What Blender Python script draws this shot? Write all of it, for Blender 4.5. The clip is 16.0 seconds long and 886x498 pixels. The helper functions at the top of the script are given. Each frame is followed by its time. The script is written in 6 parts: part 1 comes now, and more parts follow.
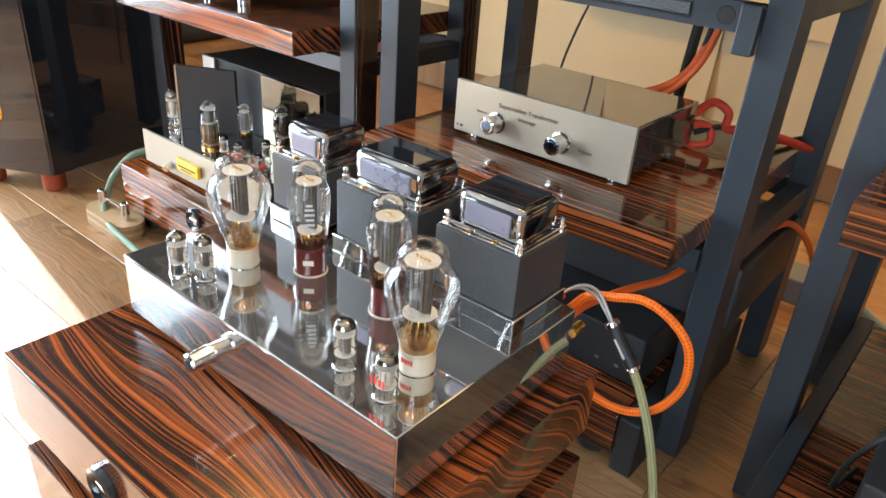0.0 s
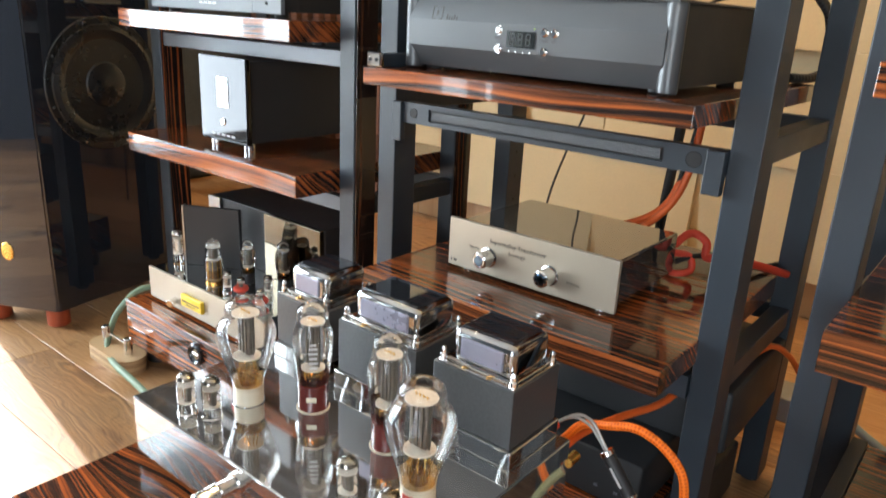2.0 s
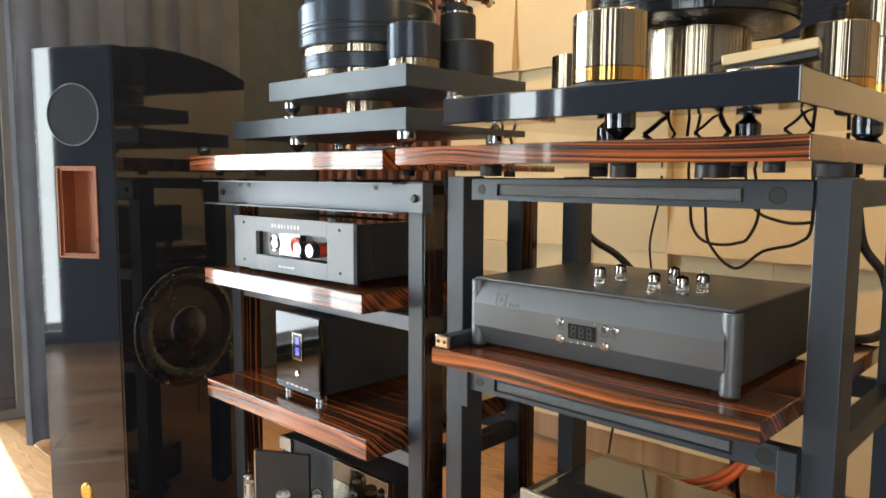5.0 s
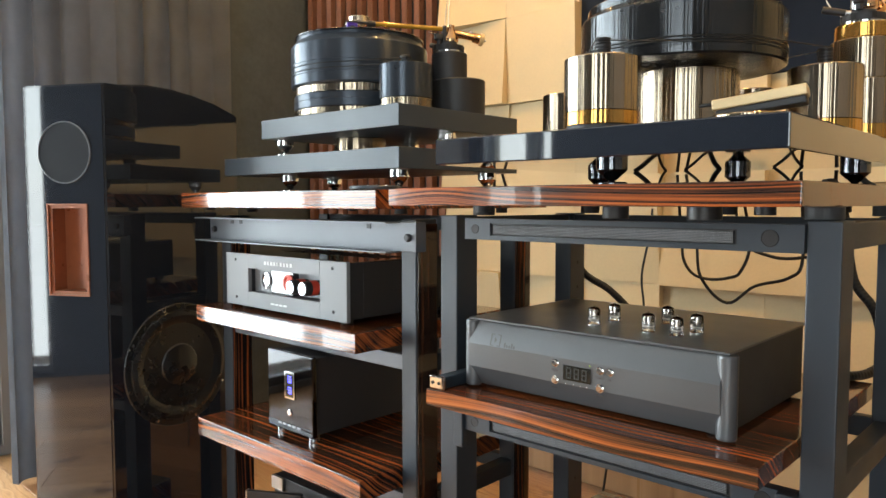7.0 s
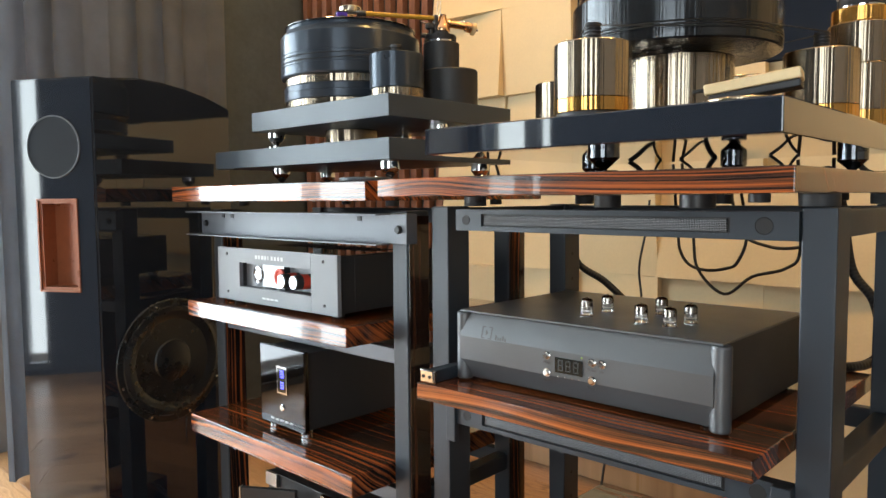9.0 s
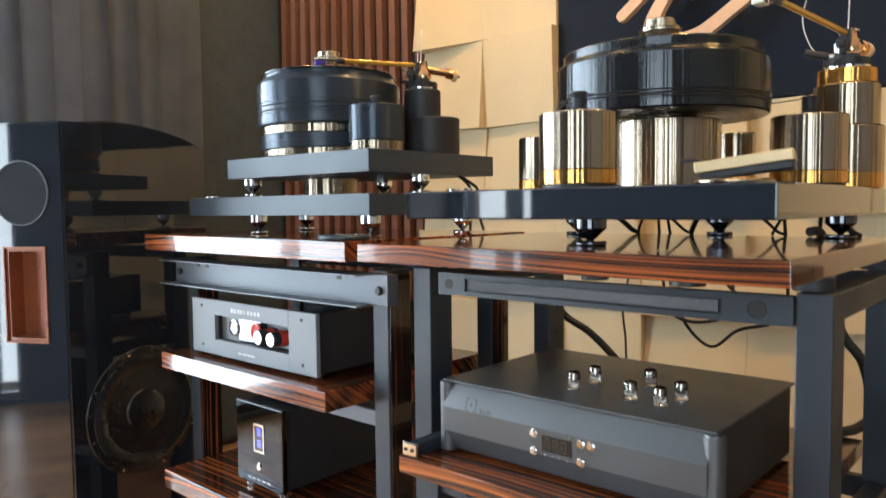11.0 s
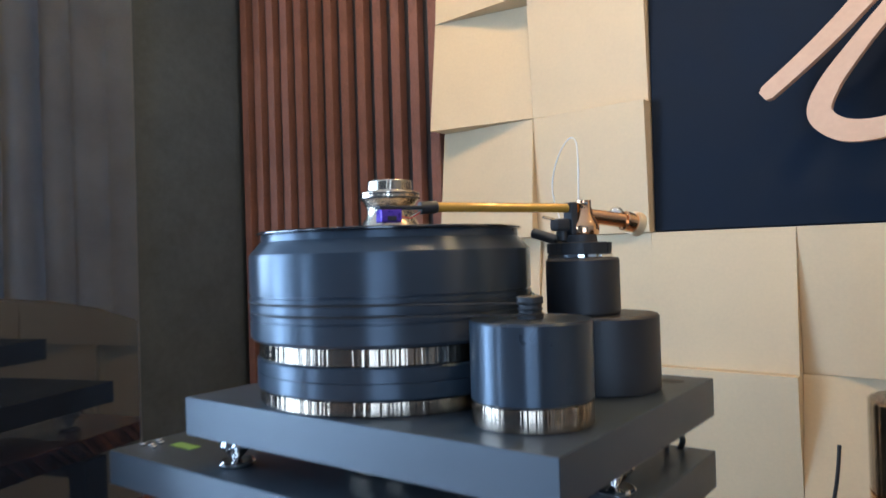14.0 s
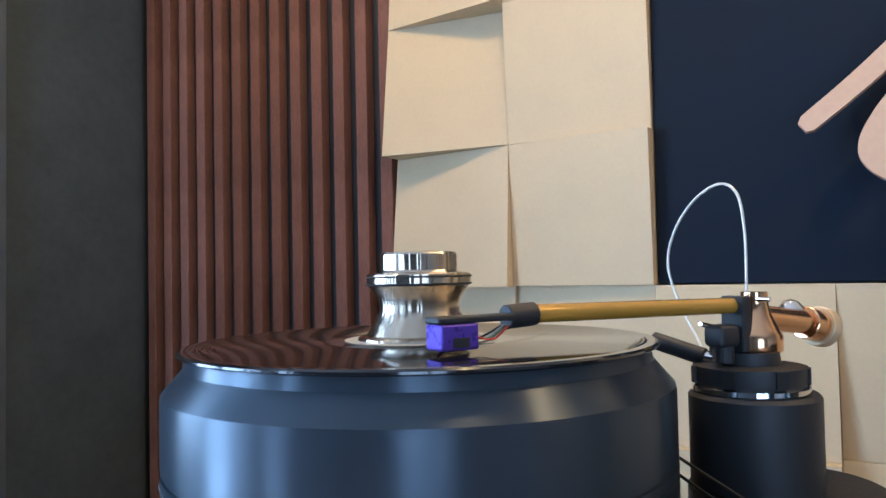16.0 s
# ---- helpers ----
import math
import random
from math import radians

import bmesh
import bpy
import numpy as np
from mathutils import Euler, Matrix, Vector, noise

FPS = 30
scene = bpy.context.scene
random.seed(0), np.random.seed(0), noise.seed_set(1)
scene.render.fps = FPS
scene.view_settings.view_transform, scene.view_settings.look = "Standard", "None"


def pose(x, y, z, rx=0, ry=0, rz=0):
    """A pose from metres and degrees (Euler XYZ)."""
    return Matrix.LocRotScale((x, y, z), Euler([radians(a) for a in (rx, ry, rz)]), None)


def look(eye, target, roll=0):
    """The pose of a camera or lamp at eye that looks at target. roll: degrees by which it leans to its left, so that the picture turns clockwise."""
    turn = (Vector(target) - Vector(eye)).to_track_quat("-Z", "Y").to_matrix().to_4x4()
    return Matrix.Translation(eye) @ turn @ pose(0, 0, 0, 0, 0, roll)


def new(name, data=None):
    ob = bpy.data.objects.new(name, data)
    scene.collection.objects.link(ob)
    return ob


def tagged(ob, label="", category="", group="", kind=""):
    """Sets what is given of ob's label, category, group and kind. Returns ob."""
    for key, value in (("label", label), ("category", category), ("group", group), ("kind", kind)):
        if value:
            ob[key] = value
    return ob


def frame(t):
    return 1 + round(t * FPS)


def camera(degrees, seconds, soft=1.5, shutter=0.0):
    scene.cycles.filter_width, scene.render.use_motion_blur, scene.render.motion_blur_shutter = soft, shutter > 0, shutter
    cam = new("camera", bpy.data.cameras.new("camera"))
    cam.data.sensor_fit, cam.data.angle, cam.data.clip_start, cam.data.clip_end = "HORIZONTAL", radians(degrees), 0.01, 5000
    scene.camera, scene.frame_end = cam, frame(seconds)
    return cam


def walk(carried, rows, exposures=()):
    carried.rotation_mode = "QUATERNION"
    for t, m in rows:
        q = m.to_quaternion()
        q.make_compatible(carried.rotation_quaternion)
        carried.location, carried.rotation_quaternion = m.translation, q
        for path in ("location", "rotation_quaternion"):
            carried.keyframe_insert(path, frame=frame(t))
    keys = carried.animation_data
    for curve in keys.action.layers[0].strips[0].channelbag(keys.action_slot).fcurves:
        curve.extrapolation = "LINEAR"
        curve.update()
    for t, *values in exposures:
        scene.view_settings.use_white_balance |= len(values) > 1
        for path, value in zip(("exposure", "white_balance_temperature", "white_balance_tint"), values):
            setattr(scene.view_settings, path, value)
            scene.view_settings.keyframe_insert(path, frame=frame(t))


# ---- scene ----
cam = camera(63.0, 16.0, 1.5, 0.4)
PATH = [
    (0, (-0.063, 0.057, 0.818), (-1.16, 1.446, -0.112), 4.3),
    (0.5, (-0.058, 0.062, 0.817), (-1.17, 1.462, -0.078), 3.8),
    (1, (-0.055, 0.055, 0.816), (-1.181, 1.486, -0.012), 3.6),
    (1.5, (-0.049, 0.036, 0.819), (-1.201, 1.499, 0.091), 3.4),
    (2, (-0.04, 0.026, 0.856), (-1.225, 1.511, 0.23), 2.9),
    (2.5, (-0.032, 0.029, 0.891), (-1.254, 1.523, 0.37), 2.0),
    (3, (-0.038, 0.04, 0.929), (-1.301, 1.528, 0.494), 1.3),
    (3.5, (-0.055, 0.031, 0.979), (-1.362, 1.501, 0.619), 0.7),
    (4, (-0.067, 0.02, 1.022), (-1.407, 1.475, 0.725), 0.4),
    (4.5, (-0.058, 0.013, 1.043), (-1.42, 1.457, 0.799), 0.3),
    (5, (-0.05, 0.008, 1.053), (-1.423, 1.449, 0.855), 0.3),
    (5.2, (-0.05, 0.007, 1.057), (-1.428, 1.446, 0.884), 0.5),
    (7.5, (-0.056, 0.006, 1.079), (-1.413, 1.47, 0.954), -0.2),
    (8, (-0.056, 0.02, 1.068), (-1.42, 1.477, 0.929), -0.4),
    (10.5, (-0.052, 0.05, 1.103), (-1.396, 1.526, 0.973), -0.8),
    (11, (-0.086, 0.065, 1.162), (-1.408, 1.561, 1.046), -0.6),
    (11.5, (-0.174, 0.054, 1.242), (-1.498, 1.55, 1.139), -0.9),
    (12, (-0.289, 0.127, 1.281), (-1.618, 1.619, 1.188), -1.0),
    (12.5, (-0.419, 0.242, 1.339), (-1.743, 1.739, 1.254), -1.1),
    (13, (-0.591, 0.277, 1.357), (-1.886, 1.8, 1.294), -1.1),
    (13.5, (-0.733, 0.36, 1.382), (-1.993, 1.912, 1.344), -1.5),
    (14, (-0.836, 0.515, 1.431), (-2.037, 2.114, 1.444), -1.7),
    (14.5, (-0.957, 0.624, 1.459), (-2.082, 2.277, 1.495), -1.8),
    (15, (-1.067, 0.703, 1.489), (-2.123, 2.401, 1.544), -1.6),
    (15.5, (-1.132, 0.735, 1.498), (-2.154, 2.453, 1.567), -1.4),
    (16, (-1.138, 0.745, 1.503), (-2.133, 2.479, 1.571), -1.2),
]
walk(cam, [(t, look(eye, target, roll)) for t, eye, target, roll in PATH], [(0.0, 1.14, 6500, 10), (2.5, 1.00, 6850, 10), (5.0, 0.84, 7150, 10), (10.5, 0.72, 6600, 10), (12.5, 0.62, 5600, 10), (13.5, 0.62, 5150, 10), (14.0, 0.52, 4950, 10), (15.0, 0.43, 4600, 10), (16.0, 0.42, 4700, 10)])

# ---- world, sun and lamps ----
world = bpy.data.worlds.new("world")
scene.world = world
world.use_nodes = True
wn, wl = world.node_tree.nodes, world.node_tree.links
sky = wn.new("ShaderNodeTexSky")
sky.sky_type, sky.sun_disc = "NISHITA", False
SUN_FROM = Vector((-0.68, 0.09, 0.57)).normalized()
sky.sun_elevation = math.asin(SUN_FROM.z)
sky.sun_rotation = math.atan2(SUN_FROM.x, SUN_FROM.y)
wl.new(sky.outputs[0], wn["Background"].inputs[0])
wn["Background"].inputs[1].default_value = 0.12
sun = new("sun", bpy.data.lights.new("sun", "SUN"))
sun.data.energy, sun.data.angle, sun.data.color = 3.4, radians(0.6), (1.0, 0.96, 0.90)
sun.matrix_basis = look(SUN_FROM * 8, (0, 0, 0))


def area_lamp(name, eye, target, sx, sy, watts, color):
    lamp = new(name, bpy.data.lights.new(name, "AREA"))
    lamp.data.shape, lamp.data.size, lamp.data.size_y = "RECTANGLE", sx, sy
    lamp.data.energy, lamp.data.color = watts, color
    lamp.matrix_basis = look(eye, target)
    return lamp


# daylight in the left and front-left openings, added fill in the front-right one, and the warm ceiling spots along the
# panelled wall
area_lamp("window_daylight", (-3.78, -0.45, 1.3), (0, -0.45, 1.3), 2.7, 2.4, 195, (0.76, 0.89, 1.0))
# fill lamp at x = 1.0, added to brighten the right-hand side
area_lamp("window_daylight", (1.0, -2.48, 1.25), (1.0, 0, 1.25), 1.9, 2.3, 50, (0.80, 0.90, 1.0))
area_lamp("window_daylight", (-3.10, -2.48, 1.25), (-3.10, 0, 1.25), 0.75, 2.35, 34, (0.78, 0.90, 1.0))
for wx in (-2.3, -1.3, -0.4, 0.5):
    area_lamp("ceiling_spot_light", (wx, 1.52, 2.93), (wx, 2.15, 0.2), 0.08, 0.08, 8.0, (1.0, 0.58, 0.20))

# ---- materials ----


def material(name, color, rough=0.5, metal=0.0, coat=0.0):
    m = bpy.data.materials.new(name)
    m.use_nodes = True
    b = m.node_tree.nodes["Principled BSDF"]
    b.inputs["Base Color"].default_value = (*color, 1)
    b.inputs["Roughness"].default_value = rough
    b.inputs["Metallic"].default_value = metal
    b.inputs["Coat Weight"].default_value = coat
    b.inputs["Coat Roughness"].default_value = 0.03
    return m


class Nodes:
    """Short hand for wiring a material."""

    def __init__(self, m):
        self.n, self.l = m.node_tree.nodes, m.node_tree.links
        self.b = self.n["Principled BSDF"]
        self.co = self.n.new("ShaderNodeTexCoord").outputs["Object"]

    def put(self, a, b):
        self.l.new(a, b)

    def scaled(self, v, src=None):
        k = self.n.new("ShaderNodeMapping")
        k.inputs["Scale"].default_value = v
        self.put(src or self.co, k.inputs[0])
        return k.outputs[0]

    def noise(self, scale, detail=3, src=None, dims="3D", rough=0.55):
        k = self.n.new("ShaderNodeTexNoise")
        k.noise_dimensions = dims
        k.inputs["Scale"].default_value, k.inputs["Detail"].default_value = scale, detail
        k.inputs["Roughness"].default_value = rough
        self.put(src if src else self.co, k.inputs["W" if dims == "1D" else "Vector"])
        return k.outputs["Fac"]

    def math(self, op, a, b):
        k = self.n.new("ShaderNodeMath")
        k.operation = op
        for i, v in enumerate((a, b)):
            if isinstance(v, (int, float)):
                k.inputs[i].default_value = v
            else:
                self.put(v, k.inputs[i])
        return k.outputs[0]

    def ramp(self, fac, stops):
        k = self.n.new("ShaderNodeValToRGB")
        while len(k.color_ramp.elements) < len(stops):
            k.color_ramp.elements.new(0.5)
        for e, (p, c) in zip(k.color_ramp.elements, stops):
            e.position, e.color = p, (*c, 1) if isinstance(c, tuple) else (c, c, c, 1)
        self.put(fac, k.inputs[0])
        return k.outputs[0]

    def bump(self, height, strength, distance=0.001):
        k = self.n.new("ShaderNodeBump")
        k.inputs["Strength"].default_value, k.inputs["Distance"].default_value = strength, distance
        self.put(height, k.inputs["Height"])
        self.put(k.outputs[0], self.b.inputs["Normal"])

    def split(self, src=None):
        k = self.n.new("ShaderNodeSeparateXYZ")
        self.put(src or self.co, k.inputs[0])
        return k.outputs


def worn(name, color, rough, metal=0.0, coat=0.0, spread=0.25, grain=300.0, relief=0.05, stretch=(1, 1, 1)):
    """A plain surface with cloudy tone, uneven gloss and fine grain."""
    m = material(name, color, rough, metal, coat)
    k = Nodes(m)
    cloud = k.noise(7.0, 4)
    fine = k.noise(grain, 2, k.scaled(stretch))
    mix = k.math("ADD", k.math("MULTIPLY", cloud, 0.6), k.math("MULTIPLY", fine, 0.4))
    lo, hi = 1 - spread, 1 + spread
    k.put(k.ramp(mix, [(0.3, tuple(c * lo for c in color)), (0.7, tuple(min(1, c * hi) for c in color))]), k.b.inputs["Base Color"])
    k.put(k.ramp(mix, [(0.3, max(0.02, rough * 0.8)), (0.7, min(1.0, rough * 1.25))]), k.b.inputs["Roughness"])
    if relief:
        k.bump(fine, relief, 0.0006)
    return m


def ebony(name, along="x", loops=5.0, pitch=34.0, offset=0.0, dark=0.52):
    """Gloss-lacquered striped ebony veneer with wandering figure."""
    m = material(name, (0.1, 0.04, 0.02), 0.16, 0.0, 0.6)
    m.node_tree.nodes["Principled BSDF"].inputs["Specular IOR Level"].default_value = 0.35
    k = Nodes(m)
    x, y, z = k.split()
    if along == "x":
        low = k.scaled((1.6, 4.5, 3.0))
        across = k.math("ADD", k.math("MULTIPLY", y, pitch), k.math("MULTIPLY", z, pitch * 1.1))
        fibre = k.scaled((12, 500, 500))
    else:
        low = k.scaled((4.5, 4.5, 1.2))
        across = k.math("ADD", k.math("MULTIPLY", x, pitch), k.math("MULTIPLY", y, pitch))
        fibre = k.scaled((500, 500, 12))
    wander = k.noise(1.0, 1.5, low)
    v = k.math("ADD", k.math("ADD", across, k.math("MULTIPLY", wander, loops)), offset)
    band = k.noise(1.0, 4.5, v, "1D", 0.62)
    fine = k.noise(1.0, 2, fibre)
    patch = k.noise(1.0, 2, k.scaled((2.2, 13, 13)) if along == "x" else k.scaled((13, 13, 2.2)))
    hair = k.noise(1.0, 2, k.math("MULTIPLY", v, 3.7), "1D", 0.6)
    tone = k.math("ADD", k.math("MULTIPLY", band, 0.72), k.math("MULTIPLY", hair, 0.28))
    tone = k.math("ADD", tone, k.math("MULTIPLY", k.math("SUBTRACT", fine, 0.5), 0.12))
    tone = k.math("ADD", tone, k.math("MULTIPLY", k.math("SUBTRACT", patch, dark), 0.42))
    k.put(k.ramp(tone, [(0.37, (0.016, 0.009, 0.007)), (0.45, (0.045, 0.018, 0.010)), (0.50, (0.12, 0.036, 0.014)),
                        (0.56, (0.29, 0.072, 0.019)), (0.70, (0.46, 0.13, 0.035))]), k.b.inputs["Base Color"])
    return m


M_EBONY = ebony("striped_ebony", "x", 9.0, 105.0)
M_EBONY_FIGURED = ebony("figured_ebony", "x", 24.0, 135.0, 3.0)
M_EBONY_TOP = ebony("top_shelf_ebony", "x", 17.0, 140.0, 11.0)
M_EBONY_UPRIGHT = ebony("upright_ebony", "z", 7.0, 90.0, 0.0, 0.72)
M_STEEL_BLACK = worn("satin_black_steel", (0.021, 0.029, 0.038), 0.42, 0.0, 0.0, 0.2, 900, 0.06)
M_STEEL_GREY = worn("grey_powder_steel", (0.12, 0.13, 0.145), 0.42, 0.3, 0.0, 0.15, 900, 0.08)
M_BLACK = worn("matt_black", (0.018, 0.019, 0.021), 0.5, 0, 0, 0.2, 500, 0.04)
M_GLOSS_BLACK = material("gloss_black_lacquer", (0.011, 0.014, 0.020), 0.035, 0.0, 0.8)
M_CHROME = worn("polished_steel", (0.78, 0.77, 0.75), 0.045, 1.0, 0, 0.04, 40, 0)


def turned(name, color, rough, metal=1.0, streak=0.0):
    """Lathe-turned metal: fine circular grooves draw the reflections out lengthwise."""
    m = worn(name, color, rough, metal, 0, 0.03, 60, 0)
    k = Nodes(m)
    if streak:
        k.bump(k.noise(115.0, 2, k.scaled((1, 1, 0))), streak, 0.0030)
    tan = k.n.new("ShaderNodeTangent")
    tan.direction_type, tan.axis = "RADIAL", "Z"
    k.put(tan.outputs[0], k.b.inputs["Tangent"])
    k.b.inputs["Anisotropic"].default_value = 0.9
    k.b.inputs["Anisotropic Rotation"].default_value = 0.25
    return m


def mesh_metal(name):
    """Expanded-metal mesh with a fine diamond pitch."""
    m = material(name, (0.05, 0.05, 0.052), 0.4, 0.4)
    k = Nodes(m)
    x, y, z = k.split()
    f = 2 * math.pi / 0.0046
    ways = [k.math("SINE", k.math("ADD", k.math("MULTIPLY", x, f), k.math("MULTIPLY", z, sgn * f)), 0.0) for sgn in (1, -1)]
    hole = k.math("MULTIPLY", ways[0], ways[1])
    k.put(k.ramp(k.math("ADD", hole, 0.5), [(0.45, (0.004, 0.004, 0.005)), (0.62, (0.15, 0.16, 0.17))]), k.b.inputs["Base Color"])
    k.bump(hole, 0.4, 0.001)
    return m


# the golden tint paints in the warm room that the steel mirrors
M_BRUSHED = turned("reflection_tinted_steel", (0.38, 0.31, 0.23), 0.18, 1.0, 0.75)
M_CLAMP = turned("turned_clamp_steel", (0.58, 0.49, 0.37), 0.22, 1.0, 0.7)
M_ALU = worn("brushed_aluminium", (0.62, 0.60, 0.56), 0.34, 1.0, 0, 0.08, 60, 0.06, (2, 40, 40))
M_ANTHRACITE = worn("anthracite_aluminium", (0.112, 0.117, 0.122), 0.38, 0.5, 0, 0.10, 900, 0.05)
M_TILE = worn("cream_wall_panel", (0.56, 0.445, 0.265), 0.75, 0, 0, 0.06, 120, 0.12)
M_NAVY = worn("navy_board", (0.006, 0.011, 0.021), 0.7, 0, 0, 0.25, 300, 0.15)
M_SLAT = worn("walnut_slat", (0.17, 0.082, 0.056), 0.65, 0, 0, 0.35, 60, 0.2, (8, 8, 1))
# the velvet's colour is raised and blued to carry the window haze
M_CURTAIN = worn("hazed_velvet", (0.155, 0.172, 0.195), 0.9, 0, 0, 0.2, 500, 0.3)
M_WALL = worn("plain_wall", (0.26, 0.25, 0.24), 0.8, 0, 0, 0.06, 120, 0.1)
M_WALL_DARK = worn("dark_wall_paint", (0.035, 0.042, 0.052), 0.8, 0, 0, 0.1, 120, 0.1)
M_CEILING = worn("ceiling_paint", (0.55, 0.53, 0.50), 0.8, 0, 0, 0.05, 120, 0.05)

def oak(name, tones):
    """Oiled oak planks: grain and knots that differ from board to board."""
    m = material(name, tones[1], 0.3, 0.0, 0.25)
    k = Nodes(m)
    rnd = k.n.new("ShaderNodeObjectInfo").outputs["Random"]
    ox, oy, oz = k.split()
    shift = k.math("MULTIPLY", rnd, 37.0)
    vec = k.n.new("ShaderNodeCombineXYZ")
    k.put(k.math("ADD", ox, shift), vec.inputs[0])
    k.put(oy, vec.inputs[1])
    k.put(shift, vec.inputs[2])
    swirl = k.noise(1.0, 3, k.scaled((1.8, 6, 1), vec.outputs[0]))
    grainv = k.math("ADD", k.math("MULTIPLY", oy, 110.0), k.math("MULTIPLY", swirl, 26.0))
    grain = k.noise(1.0, 4, k.math("ADD", grainv, shift), "1D")
    pore = k.noise(1.0, 3, k.scaled((14, 420, 1), vec.outputs[0]))
    knot = k.ramp(k.noise(1.0, 2, k.scaled((5, 9, 1), vec.outputs[0])), [(0.26, 0.0), (0.36, 1.0)])
    tone = k.math("ADD", k.math("MULTIPLY", grain, 0.45), k.math("ADD", k.math("MULTIPLY", pore, 0.30), k.math("MULTIPLY", rnd, 0.22)))
    tone = k.math("MULTIPLY", tone, k.math("ADD", k.math("MULTIPLY", knot, 0.45), 0.55))
    k.put(k.ramp(tone, list(zip((0.24, 0.44, 0.58, 0.76), tones))), k.b.inputs["Base Color"])
    k.put(k.ramp(pore, [(0.3, 0.45), (0.7, 0.26)]), k.b.inputs["Roughness"])
    k.bump(pore, 0.15, 0.0008)
    k.b.inputs["Coat Roughness"].default_value = 0.15
    return m


M_OAK = oak("oiled_oak", ((0.13, 0.060, 0.024), (0.32, 0.165, 0.068), (0.43, 0.245, 0.115), (0.53, 0.35, 0.19)))


def thin_glass(name, tint, ior=1.45):
    """Thin clear glass: straight through, with a gloss that grows towards grazing."""
    m = bpy.data.materials.new(name)
    m.use_nodes = True
    n, l = m.node_tree.nodes, m.node_tree.links
    n.remove(n["Principled BSDF"])
    clear, shine, mix, fres = n.new("ShaderNodeBsdfTransparent"), n.new("ShaderNodeBsdfGlossy"), n.new("ShaderNodeMixShader"), n.new("ShaderNodeFresnel")
    clear.inputs[0].default_value = (*tint, 1)
    shine.inputs["Roughness"].default_value = 0.02
    fres.inputs[0].default_value = ior
    cap = n.new("ShaderNodeMath")
    cap.operation = "MINIMUM"
    cap.inputs[1].default_value = 0.80
    l.new(fres.outputs[0], cap.inputs[0])
    l.new(cap.outputs[0], mix.inputs[0])
    l.new(clear.outputs[0], mix.inputs[1])
    l.new(shine.outputs[0], mix.inputs[2])
    l.new(mix.outputs[0], n["Material Output"].inputs[0])
    return m


def glow(name, color, strength):
    m = material(name, color, 0.4)
    b = m.node_tree.nodes["Principled BSDF"]
    b.inputs["Emission Color"].default_value = (*color, 1)
    b.inputs["Emission Strength"].default_value = strength
    return m


M_GLASS = thin_glass("bulb_glass", (0.97, 0.965, 0.95), 1.55)
M_PANE = thin_glass("window_glass", (0.97, 0.98, 0.98))
M_FILAMENT = glow("filament", (1.0, 0.50, 0.14), 4.0)
M_BLUE = glow("blue_display", (0.05, 0.06, 1.0), 3.0)
M_GREEN = glow("olive_glow", (0.16, 0.26, 0.05), 0.15)
M_ANODE = worn("anode_grey", (0.15, 0.138, 0.12), 0.38, 0.6, 0, 0.3, 200, 0.1)
M_MICA = worn("mica_white", (0.55, 0.51, 0.44), 0.35, 0, 0, 0.3, 300, 0.1)
M_GETTER = worn("silvered_getter", (0.42, 0.38, 0.33), 0.10, 1.0, 0, 0.35, 60, 0)
M_CERAMIC = worn("cream_ceramic", (0.62, 0.55, 0.42), 0.4, 0, 0.2, 0.06, 20, 0)
M_MAROON = worn("maroon_base", (0.10, 0.016, 0.014), 0.25, 0, 0.4, 0.12, 12, 0)
M_PAINT_GREY = worn("grey_hammer_enamel", (0.075, 0.080, 0.085), 0.40, 0.35, 0, 0.25, 260, 0.25)
M_RED = worn("red_sleeve", (0.60, 0.055, 0.028), 0.5, 0, 0, 0.25, 600, 0.4)
M_AMBER_GLASS = thin_glass("amber_flashed_glass", (0.80, 0.62, 0.36), 1.7)
M_SMOKED_GLASS = thin_glass("smoked_glass", (0.42, 0.38, 0.34), 1.6)


def braided(name, color, dark, pitch, around):
    """Woven sleeve: two crossing sets of strands along the cord's length."""
    m = material(name, color, 0.6)
    k = Nodes(m)
    uv = k.n.new("ShaderNodeUVMap").outputs[0]
    u, v, w = k.split(uv)
    ways = [k.math("SINE", k.math("ADD", k.math("MULTIPLY", u, pitch), k.math("MULTIPLY", v, sgn * around * 2 * math.pi)), 0.0) for sgn in (1, -1)]
    weave = k.math("MULTIPLY", ways[0], ways[1])
    k.put(k.ramp(k.math("ADD", k.math("MULTIPLY", weave, 0.5), 0.5), [(0.25, dark), (0.5, color)]), k.b.inputs["Base Color"])
    k.bump(weave, 0.5, 0.0008)
    return m


M_ORANGE = braided("orange_braid", (1.0, 0.20, 0.008), (0.74, 0.10, 0.004), 700.0, 3)
M_OLIVE_BRAID = braided("olive_cream_braid", (0.44, 0.42, 0.21), (0.17, 0.19, 0.09), 1500.0, 4)
M_GREEN_CORD = worn("sage_braid", (0.20, 0.28, 0.19), 0.6, 0, 0, 0.3, 700, 0.5)
M_CORD_BRAID = braided("black_braid", (0.030, 0.030, 0.031), (0.006, 0.006, 0.006), 420.0, 2)
M_CORD = worn("black_cord", (0.012, 0.012, 0.012), 0.5, 0, 0, 0.2, 600, 0.3)
M_CORD_BLUE = worn("grey_blue_cord", (0.20, 0.27, 0.31), 0.5, 0, 0, 0.2, 600, 0.3)
M_COPPER = worn("copper_brown_lacquer", (0.30, 0.10, 0.045), 0.30, 0.2, 0.3, 0.15, 60, 0.05)
